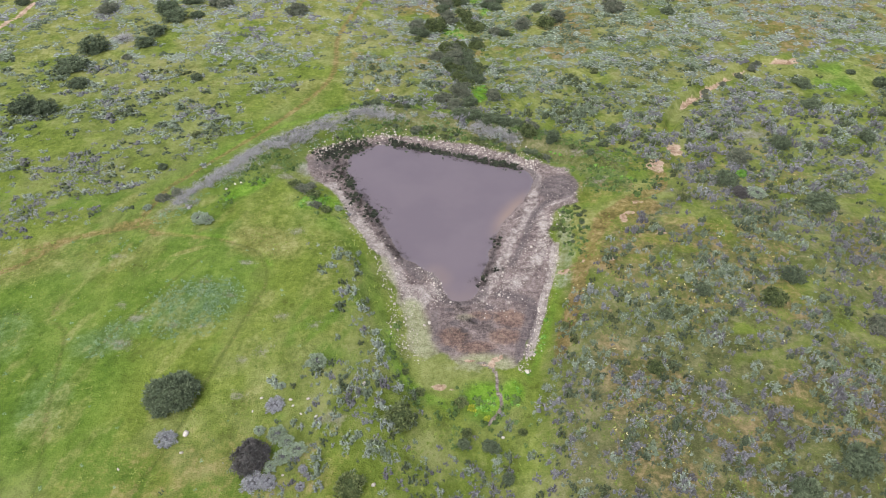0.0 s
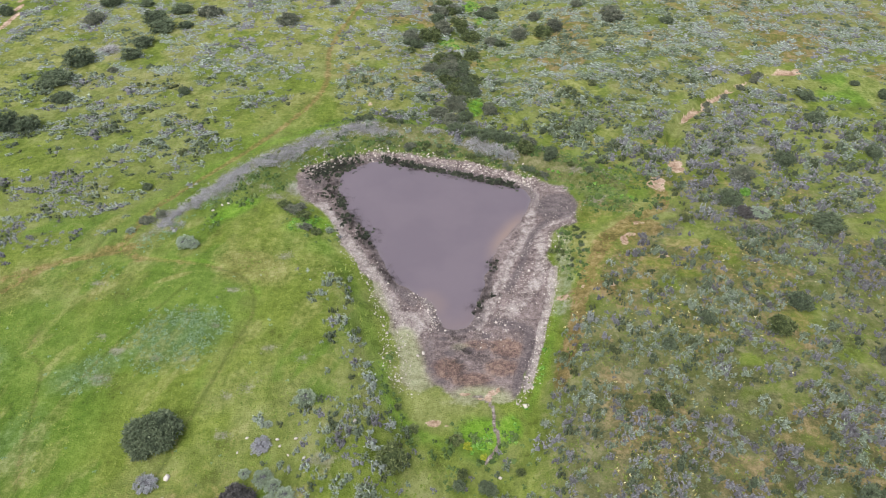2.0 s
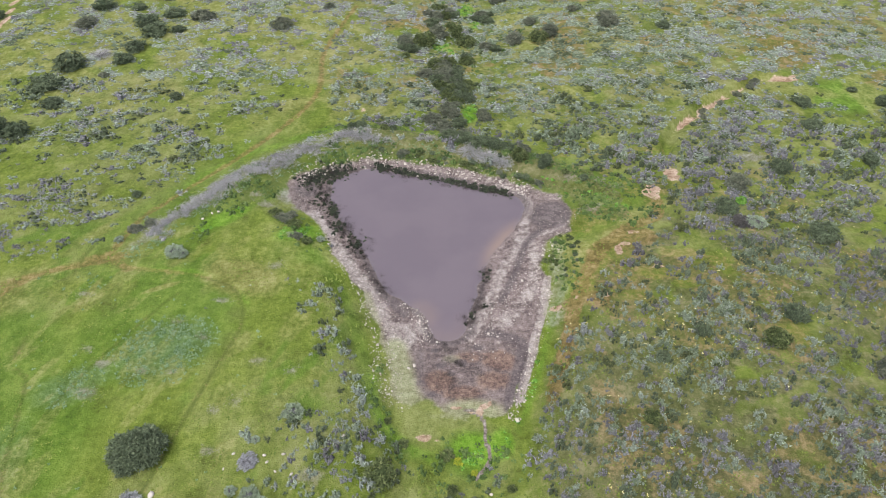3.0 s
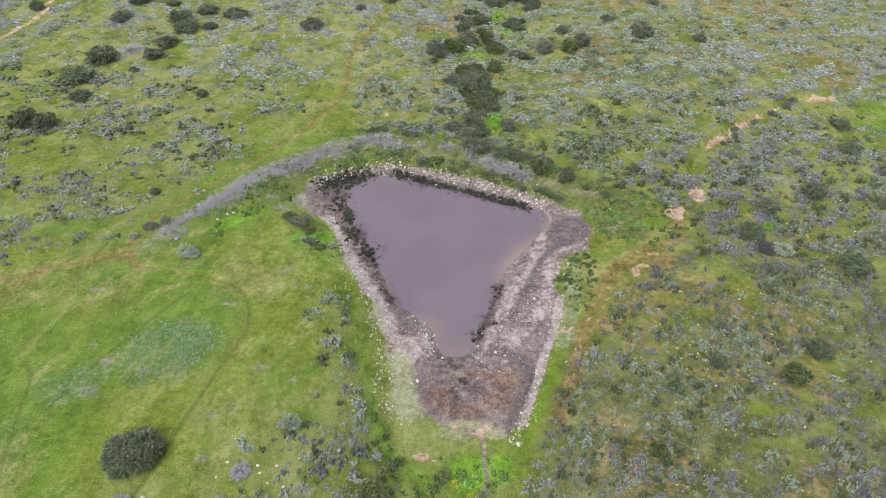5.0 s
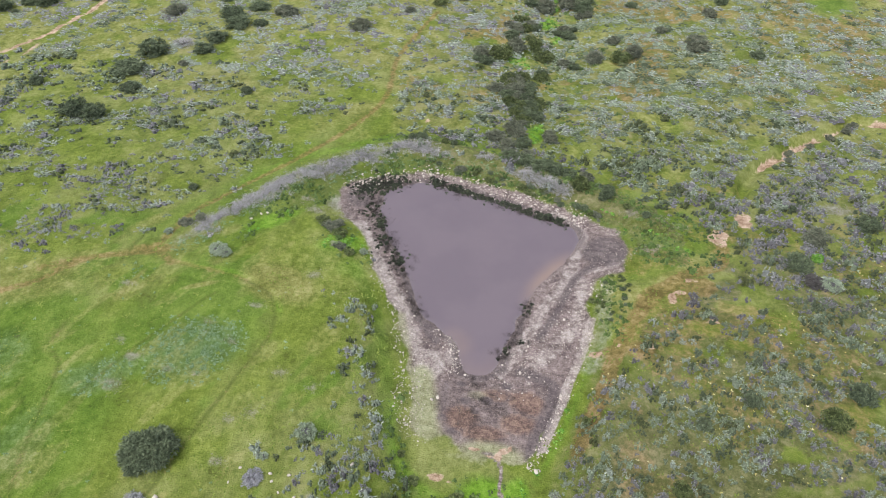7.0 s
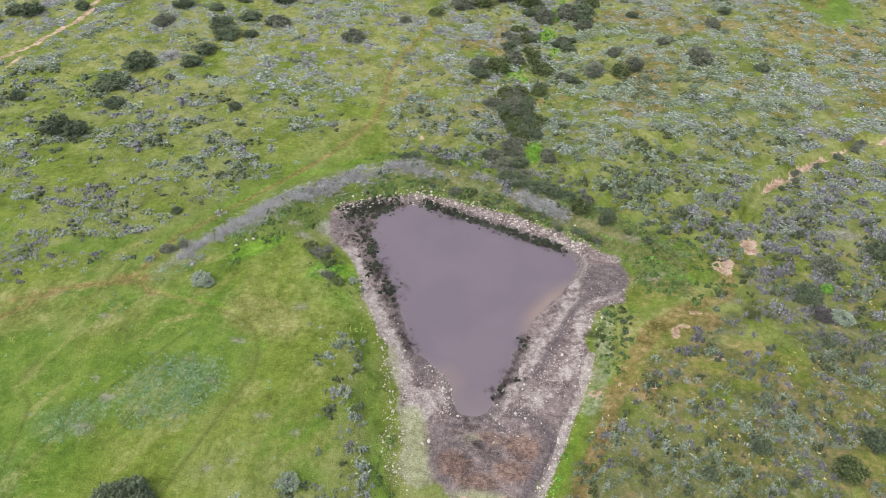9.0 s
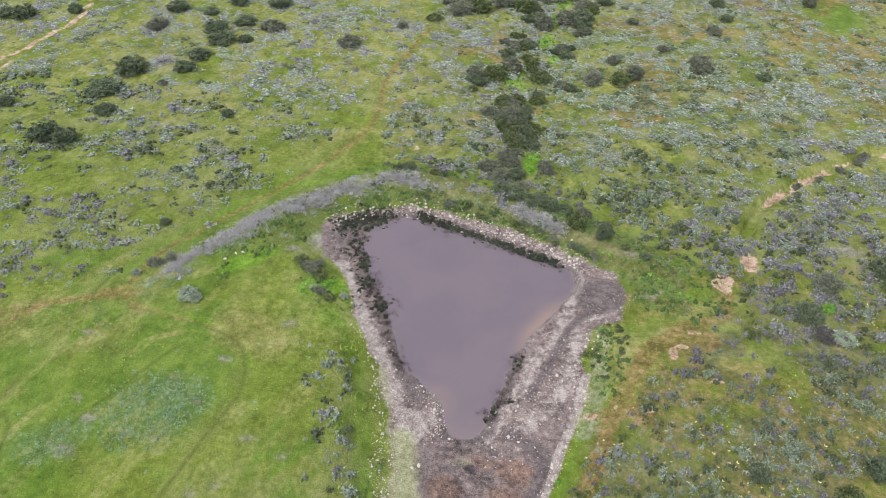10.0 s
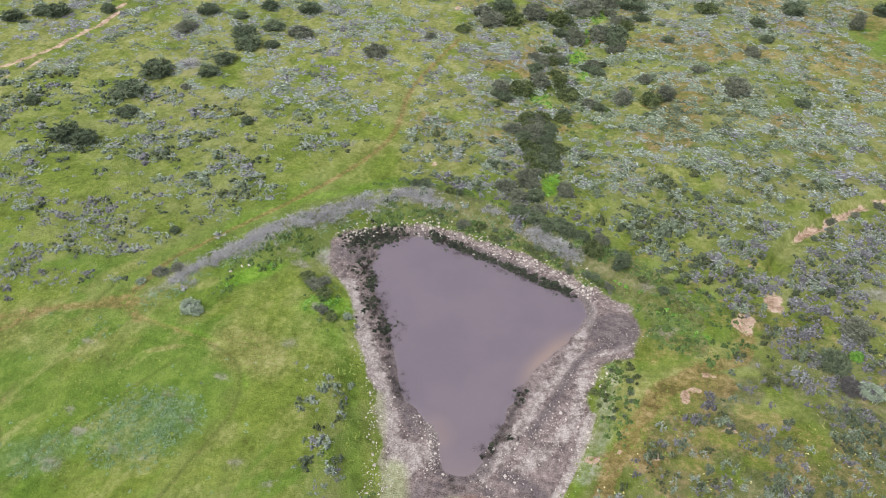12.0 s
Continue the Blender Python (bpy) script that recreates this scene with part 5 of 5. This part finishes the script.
def build_marsh():
    """Dark weeds that stand in the water's edge along the far and west shores."""
    rng = np.random.default_rng(51)
    shape = [sage_shape(200 + k, 150, 0.085, 4, 2, 5) for k in range(5)]
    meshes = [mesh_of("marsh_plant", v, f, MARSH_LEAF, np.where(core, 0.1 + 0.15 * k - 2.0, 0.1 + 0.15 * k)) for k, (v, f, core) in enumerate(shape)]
    runs = (([(-14.8, 72.4), (-12.6, 73.6), (-10.5, 74.6)], 48, 0.9), ([(-6.4, 75.3), (-3.5, 74.4), (-0.5, 73.5), (3.0, 72.4), (6.2, 71.4), (9.6, 70.3)], 118, 0.5),
            ([(-13.2, 70.0), (-12.3, 68.0), (-11.0, 65.3), (-9.2, 62.3), (-7.8, 60.5)], 34, 1.2))
    for line, count, wide in runs:
        path = rounded(line)
        for _ in range(count):
            p = path[rng.integers(0, len(path))] + rng.normal(0, wide * 0.55, 2)
            w = rng.uniform(0.35, 1.1)
            z = max(ground_z(*p), -0.12) - 0.02
            ob = tagged(new("marsh_plant", meshes[rng.integers(0, 5)]), "dark green marsh weed at the water's edge", "marsh plant", "weeds along the shore")
            ob.matrix_world = pose(p[0], p[1], z, 0, 0, rng.uniform(0, 360)) @ Matrix.Diagonal((w, w, w * rng.uniform(0.3, 0.6), 1))


build_marsh()


def build_marsh_weeds():
    """Low dark growth that fills in between the larger marsh plants."""
    rng = np.random.default_rng(52)
    shapes = [sage_shape(220 + k, 42, 0.14, 3, 2, 5) for k in range(5)]
    runs = (([(-15.4, 72.2), (-12.8, 73.7), (-10.5, 74.7)], 210, 0.75), ([(-6.6, 75.3), (-3.5, 74.4), (-0.5, 73.5), (3.0, 72.4), (6.2, 71.4), (9.8, 70.2)], 330, 0.36),
            ([(-13.6, 70.6), (-12.3, 68.0), (-11.0, 65.3), (-9.2, 62.3), (-7.6, 60.2)], 70, 0.9), ([(6.5, 56.8), (6.3, 55.8)], 8, 0.35), ([(5.9, 53.0), (5.5, 52.0), (4.6, 50.2)], 6, 0.5))
    rows = []
    for line, count, wide in runs:
        path = rounded(line)
        p = path[rng.integers(0, len(path), count)] + rng.normal(0, wide, (count, 2))
        w = rng.uniform(0.2, 0.7, count)
        rows.append(np.stack([p[:, 0], p[:, 1], np.maximum(terrain(p[:, 0], p[:, 1]), -0.08), rng.uniform(0, 6.28, count), w, w * rng.uniform(0.4, 0.8, count)], -1))
    rows = np.concatenate(rows)
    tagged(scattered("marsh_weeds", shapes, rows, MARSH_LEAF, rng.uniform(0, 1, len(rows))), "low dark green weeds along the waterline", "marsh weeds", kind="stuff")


build_marsh_weeds()


def build_marsh_twigs():
    """Thin dark stems among the weeds, some of them out in the water and on the bare mud."""
    rng = np.random.default_rng(53)
    shapes = [twig_shape(340 + k, 46, 0.6) for k in range(5)]
    runs = (([(-15.2, 72.2), (-12.6, 73.6), (-10.5, 74.6)], 120, 0.8), ([(-6.4, 75.0), (-3.5, 74.1), (-0.5, 73.2), (3.0, 72.1), (6.2, 71.1), (9.6, 70.0)], 260, 0.45), ([(-13.4, 70.6), (-12.0, 68.0), (-10.7, 65.3), (-8.9, 62.3), (-7.4, 60.2)], 260, 0.8),
            ([(6.4, 56.6), (6.2, 55.6)], 26, 0.45), ([(5.8, 53.0), (5.4, 52.0), (4.4, 50.0)], 60, 0.6), ([(-7.4, 59.0), (-5.8, 55.8), (-3.9, 53.6)], 70, 0.45), ([(1.6, 45.6), (3.6, 44.4), (2.4, 42.0)], 60, 1.2))
    rows = []
    for line, count, wide in runs:
        path = rounded(line)
        p = path[rng.integers(0, len(path), count)] + rng.normal(0, wide, (count, 2))
        w = rng.uniform(0.3, 0.9, count)
        rows.append(np.stack([p[:, 0], p[:, 1], np.maximum(terrain(p[:, 0], p[:, 1]), -0.1), rng.uniform(0, 6.28, count), w, w * rng.uniform(0.5, 0.9, count)], -1))
    rows = np.concatenate(rows)
    tagged(scattered("marsh_stems", shapes, rows, BROWN_WEED, rng.uniform(0, 1, len(rows))), "thin dark dead stems standing along the shore", "marsh weeds", kind="stuff")


build_marsh_twigs()


def build_dry_brush():
    """The bleached tangle of dead stalks along the dam."""
    rng = np.random.default_rng(61)
    stalks, mounds = [twig_shape(300 + k, 44, 0.9) for k in range(6)], [sage_shape(320 + k, 100, 0.09, 3, 2, 5) for k in range(5)]
    for name, shapes, count, spread_by, label in (("dry_brush", stalks, 1900, 0.5, "bleached tangle of dead stalks along the dam"), ("dead_weeds", mounds, 45, 0.6, "pale grey mounds of dead weeds along the dam")):
        s = rng.uniform(0.05, 0.76, count * 2)
        p = CREST[(s * (len(CREST) - 1)).astype(int)] + rng.normal(0, spread_by, (count * 2, 2)) * np.where(s < 0.5, 1, 0.8)[:, None] + np.abs(rng.normal(0, 0.7, (count * 2, 1))) * (0.55, -0.8) + (-0.3, 0.4)
        keep = value_noise(p[:, 0], p[:, 1], 2.6, 97, 3) > rng.uniform(0.34, 0.66, len(p)) + 0.04 * (s > 0.5)
        p = p[keep][:count]
        w = rng.uniform(0.4, 1.2, len(p))
        rows = np.stack([p[:, 0], p[:, 1], terrain(p[:, 0], p[:, 1]) - 0.02, rng.uniform(0, 6.28, len(p)), w, w * rng.uniform(0.4, 0.75, len(p))], -1)
        tagged(scattered(name, shapes, rows, ASH_TWIG, rng.uniform(0, 1, len(rows))), label, "dry brush", kind="stuff")


build_dry_brush()


def herb_cover(x, y):
    crest = line_distance(x, y, CREST)
    near = 1.2 * step(5.4, 4.0, crest) * step(0.2, 1.2, crest) * step(-27.5, -24.5, x) * step(0.36, 0.56, value_noise(x, y, 2.4, 76, 3))
    near = np.maximum(near, 1.7 * step(4.8, 3.6, crest) * step(0.6, 1.8, crest) * step(-16, -8, x) * step(0.4, 1.2, basin_distance(x, y)) * (basin_distance(x, y) < 5.5) * step(0.3, 0.5, value_noise(x, y, 2.0, 77, 3)))
    near = np.maximum(near, 0.5 * blob(x, y, 4.2, 33.5, 4.5, 4.5))
    near = np.maximum(near, 0.45 * stroke(x, y, rounded([(-4.5, 43.0), (-4.2, 38.5), (-1.0, 34.0), (2.0, 31.0)]), 0.9, 0.6))
    near = np.maximum(near, 1.2 * blob(x, y, 14.7, 57.5, 1.7, 4.6, 8))
    near = np.maximum(near, 0.5 * blob(x, y, 19.5, 67.0, 6.5, 2.6, -28))
    near = np.maximum(near, 0.8 * blob(x, y, 13.0, 74.5, 8.0, 3.6, -28) * step(1.0, 2.5, crest))
    near = np.maximum(near, 0.5 * blob(x, y, -15.5, 63.0, 2.6, 1.8, 20))
    near = np.maximum(near, 0.4 * blob(x, y, -13.0, 59.5, 2.2, 1.6, 20))
    near = np.maximum(near, 0.25 * step(84, 92, y) * np.exp(-((x - 6) / 7) ** 2))
    outside = (y > np.interp(x, CREST[:, 0], CREST[:, 1]) + 0.2) & (y < 82) & (x < 1)
    return near * step(-0.2, 0.8, basin_distance(x, y)) * ~outside


def build_herbs():
    rng = np.random.default_rng(71)
    x, y = scatter_points(rng, (-40, 22), (40, 150), 0.55, lambda a, b: herb_cover(a, b) * 3.3)
    w = np.clip(0.3 + rng.gamma(1.6, 0.25, len(x)), 0.3, 1.5)
    rows = np.stack([x, y, terrain(x, y) - 0.03, rng.uniform(0, 6.28, len(x)), w, w * rng.uniform(0.3, 0.7, len(x))], -1)
    ob = scattered("green_herbs", [sage_shape(400 + k, 40, 0.12, 3, 2, 5) for k in range(5)], rows, HERB_LEAF, rng.uniform(0, 1, len(x)))
    tagged(ob, "fresh green weeds on the dam and damp ground", "weeds", kind="stuff")


build_herbs()


def build_lime_herbs():
    """Vivid fresh growth where water seeps: the creek head, the basin's edge and pockets of the channel."""
    rng = np.random.default_rng(75)

    def cover(x, y):
        much = np.maximum.reduce([2.6 * blob(x, y, 4.4, 35.2, 2.0, 1.8), 1.5 * blob(x, y, 6.8, 35.6, 1.2, 1.6), 1.4 * blob(x, y, -14.4, 61.9, 2.6, 1.4, 30), 1.1 * blob(x, y, -23.2, 63.2, 3.4, 1.2, 45), 1.0 * blob(x, y, 20.5, 67.4, 3.0, 1.6, -30), 1.0 * blob(x, y, 15.0, 71.4, 3.0, 0.8, -28)])
        for cx, cy, rx, ry in CHANNEL_GREENS:
            much = np.maximum(much, 2.6 * blob(x, y, cx, cy, rx, ry))
        much = np.maximum(much, 0.6 * stroke(x, y, rounded([(8.4, 37.6), (9.6, 41.0), (10.6, 44.5)]), 0.28, 0.8))
        return much * step(-0.2, 0.6, basin_distance(x, y)) * (1 - stroke(x, y, CREEK, 0.7, 0.4)) * step(0.3, 0.5, value_noise(x, y, 1.6, 80, 2))

    x, y = scatter_points(rng, (-28, 30), (26, 150), 0.36, lambda a, b: 2.4 * cover(a, b))
    w = rng.uniform(0.3, 0.8, len(x))
    rows = np.stack([x, y, terrain(x, y) - 0.02, rng.uniform(0, 6.28, len(x)), w, w * rng.uniform(0.25, 0.5, len(x))], -1)
    ob = scattered("lime_green_herbs", [sage_shape(450 + k, 30, 0.16, 3, 2, 5) for k in range(4)], rows, LIME_LEAF, rng.uniform(0, 1, len(x)))
    tagged(ob, "vivid lime-green fresh weeds on seeping ground", "herbs", kind="stuff")


build_lime_herbs()


def build_blue_herbs():
    """The low feathery blue-green patch in the meadow, and the same plant scattered along the dam's outer slope."""
    rng = np.random.default_rng(73)

    def cover(x, y):
        n = step(0.36, 0.56, value_noise(x, y, 1.8, 74, 3))
        much = 12.0 * blob(x, y, -24.0, 44.2, 5.2, 4.2, 25) * np.maximum(n, 0.35)
        much = np.maximum(much, 6.0 * blob(x, y, -31.0, 40.0, 4.0, 2.2, 30) * n)
        much = np.maximum(much, 1.2 * blob(x, y, -33.5, 52.5, 2.6, 3.0, 60) * n)
        much = np.maximum(much, 6.0 * stroke(x, y, CREST + np.array([0.7, -0.9]), 0.9, 0.7) * step(6, -2, x) * step(0.3, 0.5, value_noise(x, y, 1.8, 78, 3)))
        return np.maximum(much, 0.07 * step(-10, -14, x) * step(58, 52, y))

    x, y = scatter_points(rng, (-60, 18), (10, 84), 0.28, cover)
    w = rng.uniform(0.25, 0.55, len(x))
    rows = np.stack([x, y, terrain(x, y), rng.uniform(0, 6.28, len(x)), w, w * rng.uniform(0.3, 0.5, len(x))], -1)
    ob = scattered("blue_green_herbs", [tufted_shape(430 + k, 9, 3, 0.24, 3, 0.2, 4) for k in range(5)], rows, BLUE_LEAF, rng.uniform(0, 1, len(x)))
    tagged(ob, "low feathery blue-green herbs spread through the meadow grass", "herbs", kind="stuff")


build_blue_herbs()


def build_dry_tufts():
    """Mauve-grey wisps of last year's grass that lie in patches in the meadow."""
    rng = np.random.default_rng(74)
    rows = []
    for cx, cy, r in WISPS:
        n = int(26 * r * r) + 12
        p = rng.normal(0, r * 0.42, (n, 2)) * (1.3, 0.8) + (cx, cy)
        w = rng.uniform(0.3, 0.7, n)
        rows.append(np.stack([p[:, 0], p[:, 1], terrain(p[:, 0], p[:, 1]) - 0.05, rng.uniform(0, 6.28, n), w, w * rng.uniform(0.25, 0.45, n)], -1))
    rows = np.concatenate(rows)
    wisp = leaf_material("withered_grass", (0.17, 0.145, 0.125), (0.28, 0.245, 0.225), (0.42, 0.38, 0.35))
    tagged(scattered("withered_grass", [twig_shape(560 + k, 30, 0.5) for k in range(5)], rows, wisp, rng.uniform(0, 1, len(rows))), "mauve-grey wisps of withered grass lying in the meadow", "dry grass", kind="stuff")


build_dry_tufts()


def grass_cover(x, y):
    n = value_noise(x, y, 2.5, 81, 3)
    much = 0.2 + 2.6 * step(0.38, 0.65, n)
    return much * step(0.0, 1.0, basin_distance(x, y)) * (1 - stroke(x, y, GULLY, 1.3)) * (1 - stroke(x, y, DIRT_ROAD, 0.9))


def build_grass():
    rng = np.random.default_rng(81)
    x, y = scatter_points(rng, (-62, 16), (52, 92), 0.4, grass_cover)
    w = rng.uniform(0.2, 0.5, len(x))
    rows = np.stack([x, y, terrain(x, y) - 0.02, rng.uniform(0, 6.28, len(x)), w, rng.uniform(0.05, 0.14, len(x))], -1)
    ob = scattered("grass", [tuft_shape(500 + k) for k in range(6)], rows, BLADE, np.clip(value_noise(x, y, 6, 85, 3) + rng.normal(0, 0.15, len(x)), 0, 1))
    tagged(ob, "tufts of yellow-green meadow grass", "grass", kind="stuff")


build_grass()


def build_flowers():
    """Sparse cream and yellow flower heads among the sage."""
    rng = np.random.default_rng(87)
    petal = leaf_material("yellow_petal", (0.4, 0.34, 0.1), (0.6, 0.52, 0.2), (0.8, 0.76, 0.55))
    x, y = scatter_points(rng, (10, 26), (50, 70), 1.0, lambda a, b: 0.9 * step(0.46, 0.62, value_noise(a, b, 6, 88, 2)) * step(0.1, 0.5, shrub_cover(a, b)))
    w = rng.uniform(0.1, 0.26, len(x))
    rows = np.stack([x, y, terrain(x, y) + rng.uniform(0.02, 0.2, len(x)), rng.uniform(0, 6.28, len(x)), w, w * 0.5], -1)
    tagged(scattered("wild_flowers", [tuft_shape(540 + k) for k in range(3)], rows, petal, rng.uniform(0, 1, len(x))), "tiny cream and yellow wild flowers among the sage", "flowers", kind="stuff")


build_flowers()


# ---- stones ----
STONE_SHAPES = [stone_shape(600 + k) for k in range(7)]


def build_stones():
    rng = np.random.default_rng(91)
    meshes = [mesh_of("stone", v, f, STONE, np.full(len(v), rng.uniform(0, 1))) for v, f in STONE_SHAPES]
    runs = (([(-16.0, 72.8), (-12.8, 75.0), (-7.5, 76.4), (-1.5, 75.6), (4.5, 74.0), (9.0, 72.2), (12.0, 70.6)], 0.7, 900), ([(12.8, 60.0), (11.0, 56.0), (9.0, 52.5), (7.0, 49.5), (5.2, 47.2)], 1.1, 520),
            ([(-11.5, 62.0), (-8.6, 58.0), (-5.8, 53.6), (-4.0, 48.5), (-3.4, 44.0), (-2.4, 40.0)], 0.75, 480), ([(-2.4, 51.6), (-0.6, 50.6), (0.0, 48.6), (0.2, 47.2)], 0.45, 200),
            ([(12.7, 54.5), (11.9, 50.5), (10.8, 47.0), (9.9, 43.8), (8.9, 40.6), (7.8, 38.4)], 0.35, 330), ([(-9.6, 58.0), (-7.2, 53.6), (-5.4, 48.6), (-4.4, 44.4), (-3.4, 40.6)], 0.3, 220), ([(16.8, 66.0), (15.8, 63.0), (13.5, 61.0)], 0.6, 60))
    rows = []
    for k, (line, wide, count) in enumerate(runs):
        path = rounded(line)
        for _ in range(count):
            p = path[rng.integers(0, len(path))] + rng.normal(0, wide, 2)
            rows.append((p[0], p[1], 0.0, rng.uniform(0, 6.28), min((0.06 + rng.gamma(1.2, 0.055)) * (1.45 if k == 0 else 1.0), 0.42)))
    for x, y, w in ((-20.5, 29.9, 0.65), (-7.0, 76.3, 0.8), (-0.9, 44.0, 0.5), (-1.4, 43.7, 0.4), (8.3, 38.0, 0.6), (-24.6, 64.2, 0.45), (-24.0, 64.6, 0.4), (-25.4, 63.2, 0.4), (-6.4, 35.1, 0.6), (-15.0, 33.4, 0.35), (-15.5, 32.1, 0.3), (-12.5, 33.3, 0.4), (-12.2, 32.7, 0.3), (-11.0, 33.4, 0.4), (-11.4, 31.9, 0.3), (-10.1, 31.7, 0.4), (-20.4, 28.2, 0.4), (-24.9, 26.7, 0.3), (-11.9, 26.3, 0.3), (-4.8, 25.7, 0.45), (5.7, 31.3, 0.4), (1.6, 49.3, 0.3)):
        rows.append((x, y, 0.0, rng.uniform(0, 6.28), w))
    # pebbles all over the bare bed
    px, py = scatter_points(rng, (-18, 38), (18, 78), 0.25, lambda a, b: (basin_distance(a, b) < 0.1) * (shore_distance(a, b) > 0.1) * (0.5 + 7 * step(0.45, 0.62, value_noise(a, b, 1.7, 96, 3))) * step(44, 50, b))
    rows += [(a, b, 0.0, c, d) for a, b, c, d in zip(px, py, rng.uniform(0, 6.28, len(px)), rng.uniform(0.05, 0.15, len(px)))]
    rows = np.array(rows)
    rows[:, 2] = terrain(rows[:, 0], rows[:, 1])
    rows = rows[rows[:, 2] > -0.05]
    rows = np.concatenate([rows, rows[:, 4:5] * rng.uniform(0.8, 1.1, (len(rows), 1))], 1)
    order = np.argsort(-rows[:, 4])
    rows = rows[order]
    for k, (x, y, z, turn, w, h) in enumerate(rows[:290]):
        ob = tagged(new("stone", meshes[k % 7]), "pale weathered stone on the pond's bare shore", "stone", "stones round the pond")
        ob.matrix_world = pose(x, y, z - 0.02, 0, 0, math.degrees(turn)) @ Matrix.Diagonal((w, w, h, 1))
    rest = rows[290:]
    ob = scattered("gravel", STONE_SHAPES, rest, STONE, rng.uniform(0, 1, len(rest)))
    tagged(ob, "small pale stones strewn round the pond", "stones", kind="stuff")


build_stones()
